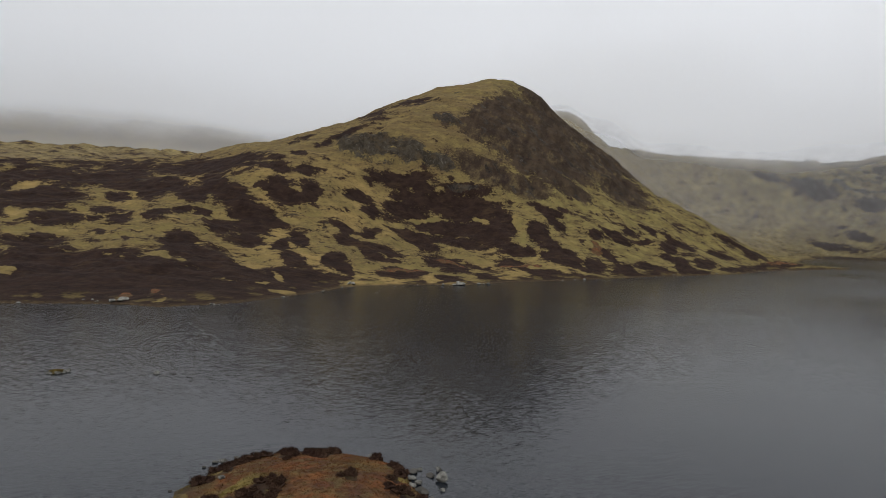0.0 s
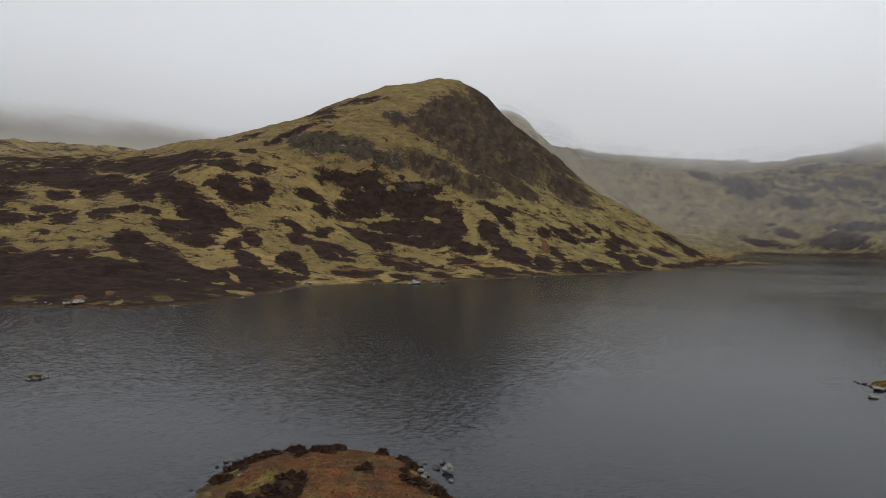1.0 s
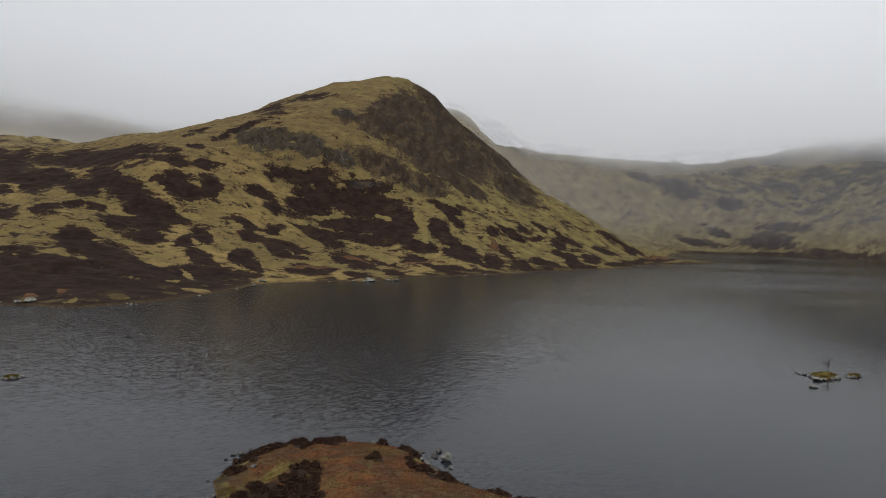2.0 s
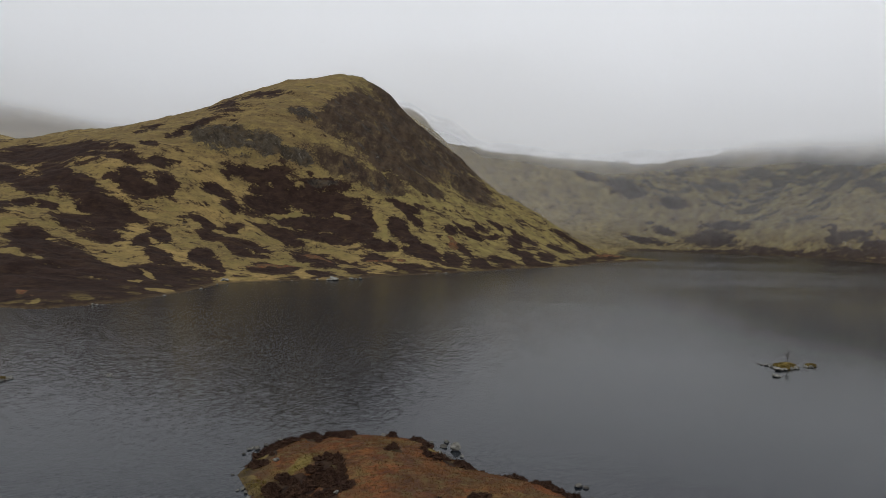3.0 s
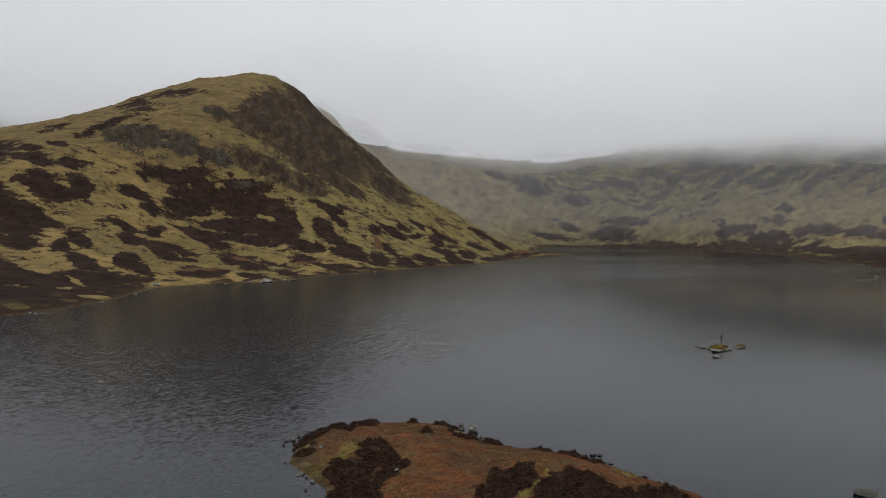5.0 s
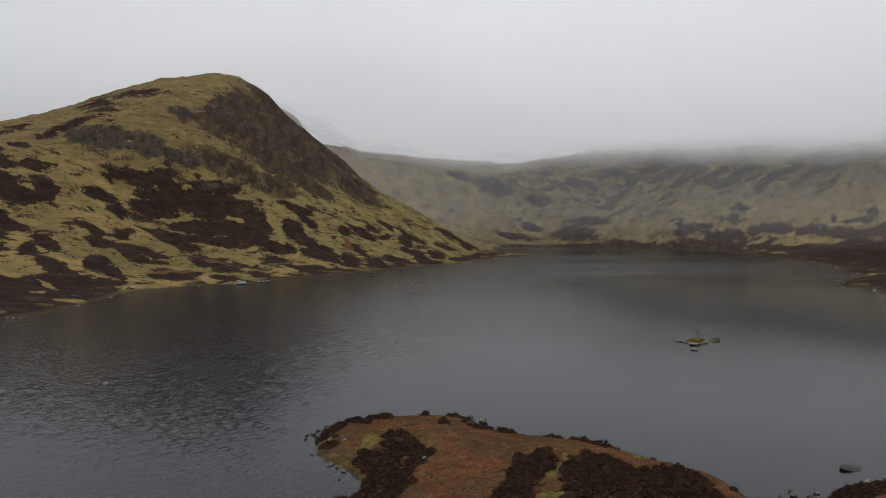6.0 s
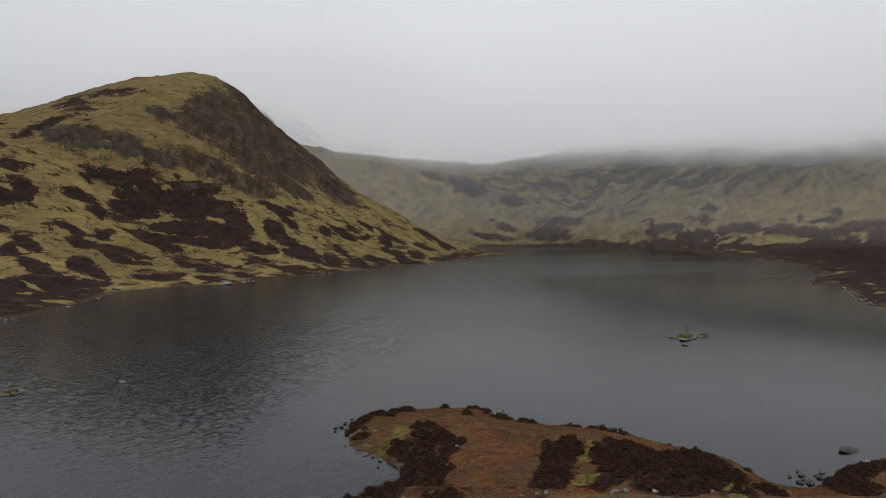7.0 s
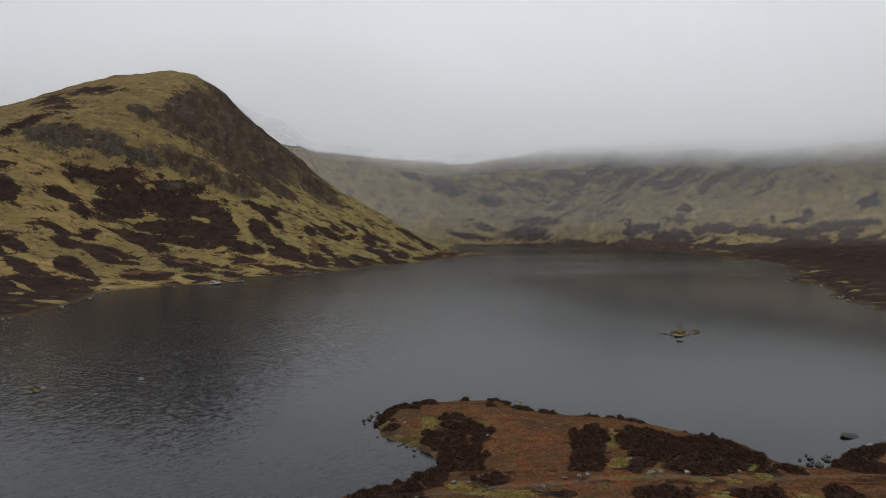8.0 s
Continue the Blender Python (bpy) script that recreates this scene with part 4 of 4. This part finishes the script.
def bush_mesh(rng, width, tall):
    """A heather bush: a lumpy cushion set with sprigs."""
    vs, fs = [], []
    seed = Vector((rng.uniform(0, 99), rng.uniform(0, 99), 0))
    rings, seg = 6, 14
    pts = []
    for j in range(rings + 1):
        th = (j / rings) * math.pi * 0.5
        for i in range(seg):
            a = 2 * math.pi * i / seg
            d = Vector((math.cos(a) * math.cos(th), math.sin(a) * math.cos(th), math.sin(th)))
            k = 1 + 0.55 * noise.noise(d * 2.0 + seed) + 0.40 * noise.noise(d * 4.6 + seed)
            p = Vector((d.x * width * 0.5 * k, d.y * width * 0.5 * k, d.z * tall * 0.85 * k - 0.12))
            vs.append(tuple(p))
            pts.append((p, d))
    for j in range(rings):
        for i in range(seg):
            q = (i + 1) % seg
            fs.append((j * seg + i, j * seg + q, (j + 1) * seg + q, (j + 1) * seg + i))
    for _ in range(620):
        p, d = rng.choice(pts)
        p = p + Vector((rng.uniform(-1, 1), rng.uniform(-1, 1), rng.uniform(-0.5, 0.5))) * width * 0.10
        tip = p + (d + Vector((rng.uniform(-0.7, 0.7), rng.uniform(-0.7, 0.7), rng.uniform(0.1, 0.9)))) * width * rng.uniform(0.03, 0.07)
        side = Vector((rng.uniform(-1, 1), rng.uniform(-1, 1), rng.uniform(-1, 1))) * width * 0.022
        k = len(vs)
        vs += [tuple(p - side), tuple(p + side), tuple(tip)]
        fs.append((k, k + 1, k + 2))
    me = bpy.data.meshes.new("heather_bush")
    me.from_pydata(vs, [], fs)
    me.materials.append(HEATHER)
    return me


def in_ellipse(rng, e):
    cx, cy, a, b, turn = e
    q, t = math.sqrt(rng.random()) * 1.05, rng.uniform(0, 6.283)
    u, v = a * q * math.cos(t), b * q * math.sin(t)
    c, s = math.cos(radians(turn)), math.sin(radians(turn))
    x, y = cx + u * c - v * s, cy + u * s + v * c
    return x + 1.8 * noise.noise((x / 5, y / 5, 1.0)), y + 1.8 * noise.noise((x / 5, y / 5, 7.0))


# outer edge of the headland, where heather bushes overhang the bank
HEADLAND_RIM = [(-30, 74), (-31, 80), (-30, 88), (-28, 94), (-23, 97.5), (-16, 98.5), (-10, 95.5), (-6, 91)]
EAST_RIM = [(-2.5, 83), (1, 75), (6, 69), (10, 61), (12.5, 54), (13.5, 46), (13, 40)]
NEAR_RIM = [(-33, 62), (-37, 59.5), (-43, 58), (-50, 56), (-58, 51)]


def along_line(line, gap):
    out = []
    for a, b in zip(line[:-1], line[1:]):
        n = max(1, int(math.dist(a, b) / gap))
        out += [(a[0] + (b[0] - a[0]) * k / n, a[1] + (b[1] - a[1]) * k / n) for k in range(n)]
    return out


def plant_heather():
    rng = random.Random(21)
    kinds = [bush_mesh(rng, rng.uniform(1.5, 2.1), rng.uniform(0.65, 0.95)) for _ in range(6)]
    spots = []
    for line, gap, size in ((HEADLAND_RIM, 1.7, 1.0), (NEAR_RIM, 1.5, 1.15), (EAST_RIM, 1.4, 0.55)):
        for x, y in along_line(line, gap):
            if rng.random() < 0.6:
                spots.append((x + rng.uniform(-1.2, 1.2), y + rng.uniform(-1.2, 1.2), size * rng.uniform(0.45, 1.4)))
    fill = []
    for e in BRUSH + BRUSH_RIM:
        for _ in range(int(math.pi * e[2] * e[3] / 1.15)):
            fill.append((*in_ellipse(rng, e), rng.uniform(0.55, 1.15)))
    rng.shuffle(fill)
    spots += fill
    xs, ys = np.array([p[0] for p in spots]), np.array([p[1] for p in spots])
    zs, s = land(xs, ys)
    wet = trail_distance(xs, ys)
    mossy = patches(xs, ys, MOSS)
    rest_v, rest_f, count = [], [], 0
    for (x, y, k), z, d, w, g in zip(spots, zs, s, wet, mossy):
        if d < 0.15 or w < 1.3 or g > -0.25:
            continue
        me = rng.choice(kinds)
        m = pose(x, y, z, rng.uniform(-8, 8), rng.uniform(-8, 8), rng.uniform(0, 360)) @ Matrix.Diagonal((k, k, k * rng.uniform(0.8, 1.2), 1))
        if count < 290:
            ob = new("heather_bush", me)
            ob.matrix_basis = m
            tagged(ob, "dark brown winter heather bush on the headland", "heather", "heather on the headland")
            count += 1
        else:
            base = len(rest_v)
            rest_v += [tuple(m @ v.co) for v in me.vertices]
            rest_f += [tuple(base + i for i in p.vertices) for p in me.polygons]
    me = bpy.data.meshes.new("heather_thicket")
    me.from_pydata(rest_v, [], rest_f)
    me.materials.append(HEATHER)
    tagged(new("heather_thicket", me), "dense dark brown heather covering the bank", "heather", kind="stuff")


plant_heather()


def plant_grass():
    rng = random.Random(5)
    spots = []
    while len(spots) < 120000:
        x, y = rng.uniform(-60, 45), rng.uniform(12, 100)
        spots.append((x, y))
    xs, ys = np.array([p[0] for p in spots]), np.array([p[1] for p in spots])
    keep = (patches(xs, ys, BRUSH + BRUSH_RIM) < -0.05) & (patches(xs, ys, MOSS) < 0.1) & (trail_distance(xs, ys) > 1.0)
    scatter_tufts("moor_grass", "rust-coloured dead moor grass on the headland", [p for p, k in zip(spots, keep) if k], 0.26, 0.13, 4, TUSSOCK, 6)
    moss = [in_ellipse(rng, e) for e in MOSS for _ in range(int(e[2] * e[3] * 26))]
    scatter_tufts("mossy_grass", "yellow-green mossy grass in wet hollows", moss, 0.26, 0.15, 6, MOSSY, 7)


plant_grass()


def place_boulders():
    rng = random.Random(33)
    pale, dark = "pale lichen-covered boulder standing in shallow water", "dark wet boulder standing in shallow water"
    # east side of the headland: x, y, size, flat
    boulder(0.2, 88.9, 1.9, rng, "large pale flat-topped boulder in the shallows", 0.62, 0.12)
    for x, y, size in ((-0.2, 92.8, 1.2), (-1.3, 90.5, 0.95), (-2.8, 92.9, 0.9), (-3.7, 91.8, 1.1), (-5.0, 90.7, 1.25), (-3.8, 89.5, 1.2),
                       (-2.8, 87.6, 1.0), (-2.2, 85.1, 1.5), (-3.5, 84.2, 1.2), (-6.0, 93.2, 1.1), (0.4, 85.4, 0.6), (-0.9, 82.6, 0.7), (0.6, 79.7, 0.6)):
        boulder(x, y, size, rng, pale if rng.random() < 0.5 else dark, rng.uniform(0.45, 0.75))
    boulder(-9.7, 97.0, 1.1, rng, "pale boulder on the heathery bank", 0.7)
    for x, y, size in ((12.5, 70.8, 1.3), (13.4, 70.0, 0.9), (12.6, 66.4, 0.9), (13.2, 62.0, 0.8), (12.4, 58.3, 0.9), (15.1, 57.0, 0.7)):
        boulder(x, y, size, rng, dark, 0.4)
    # west tip
    for x, y, size in ((-30.8, 94.9, 0.7), (-31.6, 92.9, 0.6), (-29.7, 95.1, 1.0), (-28.4, 96.6, 0.9), (-26.1, 98.9, 0.8), (-32.8, 84.2, 0.5), (-31.9, 78.3, 0.6),
                       (-31.3, 78.6, 0.7), (-30.9, 77.2, 0.6), (-32.0, 72.3, 0.5), (-30.4, 75.2, 0.7), (-31.2, 64.9, 1.1), (-31.9, 66.0, 0.8), (-30.3, 95.6, 0.6)):
        boulder(x, y, size, rng, dark if rng.random() < 0.6 else pale, rng.uniform(0.4, 0.7))
    # gap between the headland and the south bank
    for x, y, size in ((20.8, 40.3, 1.0), (22.7, 39.2, 0.9), (18.9, 37.8, 1.3), (18.6, 40.7, 0.7), (17.9, 38.6, 0.9), (24.3, 39.7, 0.9), (21.5, 41.5, 0.6), (22.0, 38.4, 0.8), (19.6, 39.2, 0.7)):
        boulder(x, y, size, rng, dark, rng.uniform(0.45, 0.65))
    boulder(37.6, 43.7, 2.7, rng, "long flat dark slab of rock just above the water", 0.19, 0.25)
    for x, y, size in ((31.0, 36.6, 1.7), (32.4, 36.9, 1.3), (35.4, 36.6, 1.8), (37.4, 36.2, 1.6), (29.0, 36.3, 1.0), (33.4, 36.2, 0.9), (34.2, 37.2, 1.2), (36.3, 37.2, 1.0), (38.6, 36.8, 1.3), (30.1, 37.2, 0.8), (39.8, 36.4, 1.0), (36.8, 35.2, 0.8)):
        boulder(x, y, size, rng, "pale lichen-covered boulder on the heathery south bank", 0.6, 0.05)
    # stones beside the footpath
    for x, y, size in ((-16.6, 37.6, 0.9), (-15.6, 37.2, 0.8), (-17.4, 37.4, 0.6), (-26.4, 42.6, 0.6), (-24.6, 41.9, 0.7), (-23.6, 41.4, 0.7), (-12.4, 35.6, 0.8), (-11.5, 34.6, 0.7),
                       (-30.4, 41.8, 0.6), (-38.0, 50.0, 0.8), (-36.5, 49.0, 0.6), (-9.0, 33.4, 0.6), (-7.0, 32.2, 0.6), (-22.5, 74.5, 0.7), (-20.0, 69.5, 0.8), (-27.0, 85.5, 0.9)):
        boulder(x, y, size, rng, "pale stone lying in the moor grass", 0.6, 0.1, "stones in the grass")
    # far shores
    for cx, cy, n, big in ((10, 414, 7, 3.4), (25, 421, 3, 2.6), (-53, 400, 5, 2.6), (-138, 294.5, 5, 3.0), (-150, 294.5, 3, 1.6), (-95, 292, 2, 1.6), (326, 249, 4, 1.5), (424, 320, 3, 1.5),
                           (256, 175, 6, 1.5), (246, 165, 5, 1.3), (233, 147, 3, 1.1), (537, 424, 3, 1.8), (560, 465, 3, 1.8)):
        for _ in range(n):
            boulder(cx + rng.gauss(0, 2.2), cy + rng.gauss(0, 1.0), big * rng.uniform(0.45, 1.0), rng, "pale boulder at the far water's edge", rng.uniform(0.45, 0.7), 0.12, "boulders on the far shore")
    edge = along_line(WEST_AND_NORTH_SHORE[3:17], 9.0) + along_line(EAST_AND_SOUTH_SHORE[3:14], 12.0)
    for x, y in edge:
        if rng.random() < 0.35:
            boulder(x + rng.gauss(0, 1.2), y + rng.gauss(0, 1.2), rng.uniform(0.6, 1.7), rng, "small grey boulder at the far water's edge", rng.uniform(0.4, 0.65), 0.15, "boulders on the far shore")


place_boulders()


def islet(x, y, long, wide, tall, turn, label, seed):
    """A low turf-topped island of stones: turf mound, stones at its foot."""
    rng = random.Random(seed)
    base = new("islet")
    base.matrix_basis = pose(x, y, 0, 0, 0, turn)
    tagged(base, label, "islet")
    bm = bmesh.new()
    bmesh.ops.create_icosphere(bm, subdivisions=4, radius=1.0)
    for v in bm.verts:
        k = 1 + 0.30 * noise.fractal(v.co * 1.7 + Vector((seed, 0, 0)), 0.8, 2.0, 4)
        v.co = Vector((v.co.x * long * 0.5 * k, v.co.y * wide * 0.5 * k, v.co.z * tall * k - 0.1))
    part("turf", bm, MOSSY, base)
    for _ in range(13):
        a = rng.uniform(0, 6.283)
        me = rock_mesh(rng, rng.uniform(0.6, 1.5) * min(1.0, tall), 0.7)
        st = new("stone", me)
        st.parent = base
        st.matrix_basis = pose(0.48 * long * math.cos(a), 0.48 * wide * math.sin(a), 0.12, 0, 0, rng.uniform(0, 360))
    vs = []
    for _ in range(260):
        a, q = rng.uniform(0, 6.283), math.sqrt(rng.random()) * 0.42
        px, py = long * q * math.cos(a), wide * q * math.sin(a)
        vs += tuft_arrays(rng, px, py, tall * math.sqrt(max(0, 1 - 4 * q * q)) * 0.85 - 0.1, 0.4, 0.35, 4)
    tu = new("grass", loose_mesh("grass", vs, MOSSY))
    tu.parent = base
    return base


def limb(bm, a, b, ra, rb, sides=5):
    d = (b - a).normalized()
    u = d.orthogonal().normalized()
    v = d.cross(u)
    low, top = [], []
    for i in range(sides):
        t = 2 * math.pi * i / sides
        w = u * math.cos(t) + v * math.sin(t)
        low.append(bm.verts.new(a + w * ra))
        top.append(bm.verts.new(b + w * rb))
    for i in range(sides):
        k = (i + 1) % sides
        bm.faces.new((low[i], low[k], top[k], top[i]))
    bm.faces.new(top)


def bare_tree(x, y, z, tall, seed):
    """A small leafless tree."""
    rng = random.Random(seed)
    base = new("bare_tree")
    base.matrix_basis = pose(x, y, z)
    tagged(base, "small leafless tree growing on a grassy islet", "tree")
    stem, twig = bmesh.new(), bmesh.new()

    def grow(p, d, length, r, depth):
        q = p + d * length
        limb(stem if depth < 2 else twig, p, q, r, r * 0.62)
        if depth >= 4:
            return
        for _ in range(3 if depth else 5):
            e = (d + Vector((rng.uniform(-0.8, 0.8), rng.uniform(-0.8, 0.8), rng.uniform(-0.1, 0.6)))).normalized()
            grow(p + d * length * rng.uniform(0.55, 1.0), e, length * rng.uniform(0.55, 0.8), r * 0.55, depth + 1)

    grow(Vector((0, 0, -0.2)), Vector((0.06, 0.02, 1)).normalized(), tall * 0.34, 0.09, 0)
    part("trunk", stem, BARK, base)
    part("twigs", twig, BARK, base)
    return base


islet(99.8, 136.2, 6.6, 3.8, 1.3, -15, "low grassy islet ringed with stones in the loch", 3)
bare_tree(101.6, 137.2, 0.9, 4.6, 8)
islet(107.8, 136.2, 3.6, 2.0, 0.8, 5, "small mossy rock islet in the loch", 9)
islet(-84.2, 152.4, 3.2, 2.0, 0.8, 20, "tiny yellow-grassed rock islet in the loch", 12)
islet_rng = random.Random(44)
for ix, iy, isize in ((96.4, 141.6, 0.9), (96.0, 139.8, 0.8), (97.0, 139.4, 1.3), (89.8, 126.9, 1.7), (95.6, 133.2, 1.8), (97.6, 133.2, 1.4), (-82.6, 154.0, 1.6), (-62.5, 152.5, 1.5), (-85.6, 151.6, 1.0)):
    boulder(ix, iy, isize, islet_rng, "grey boulder breaking the surface of the loch", 0.42, 0.1, "boulders in the loch")
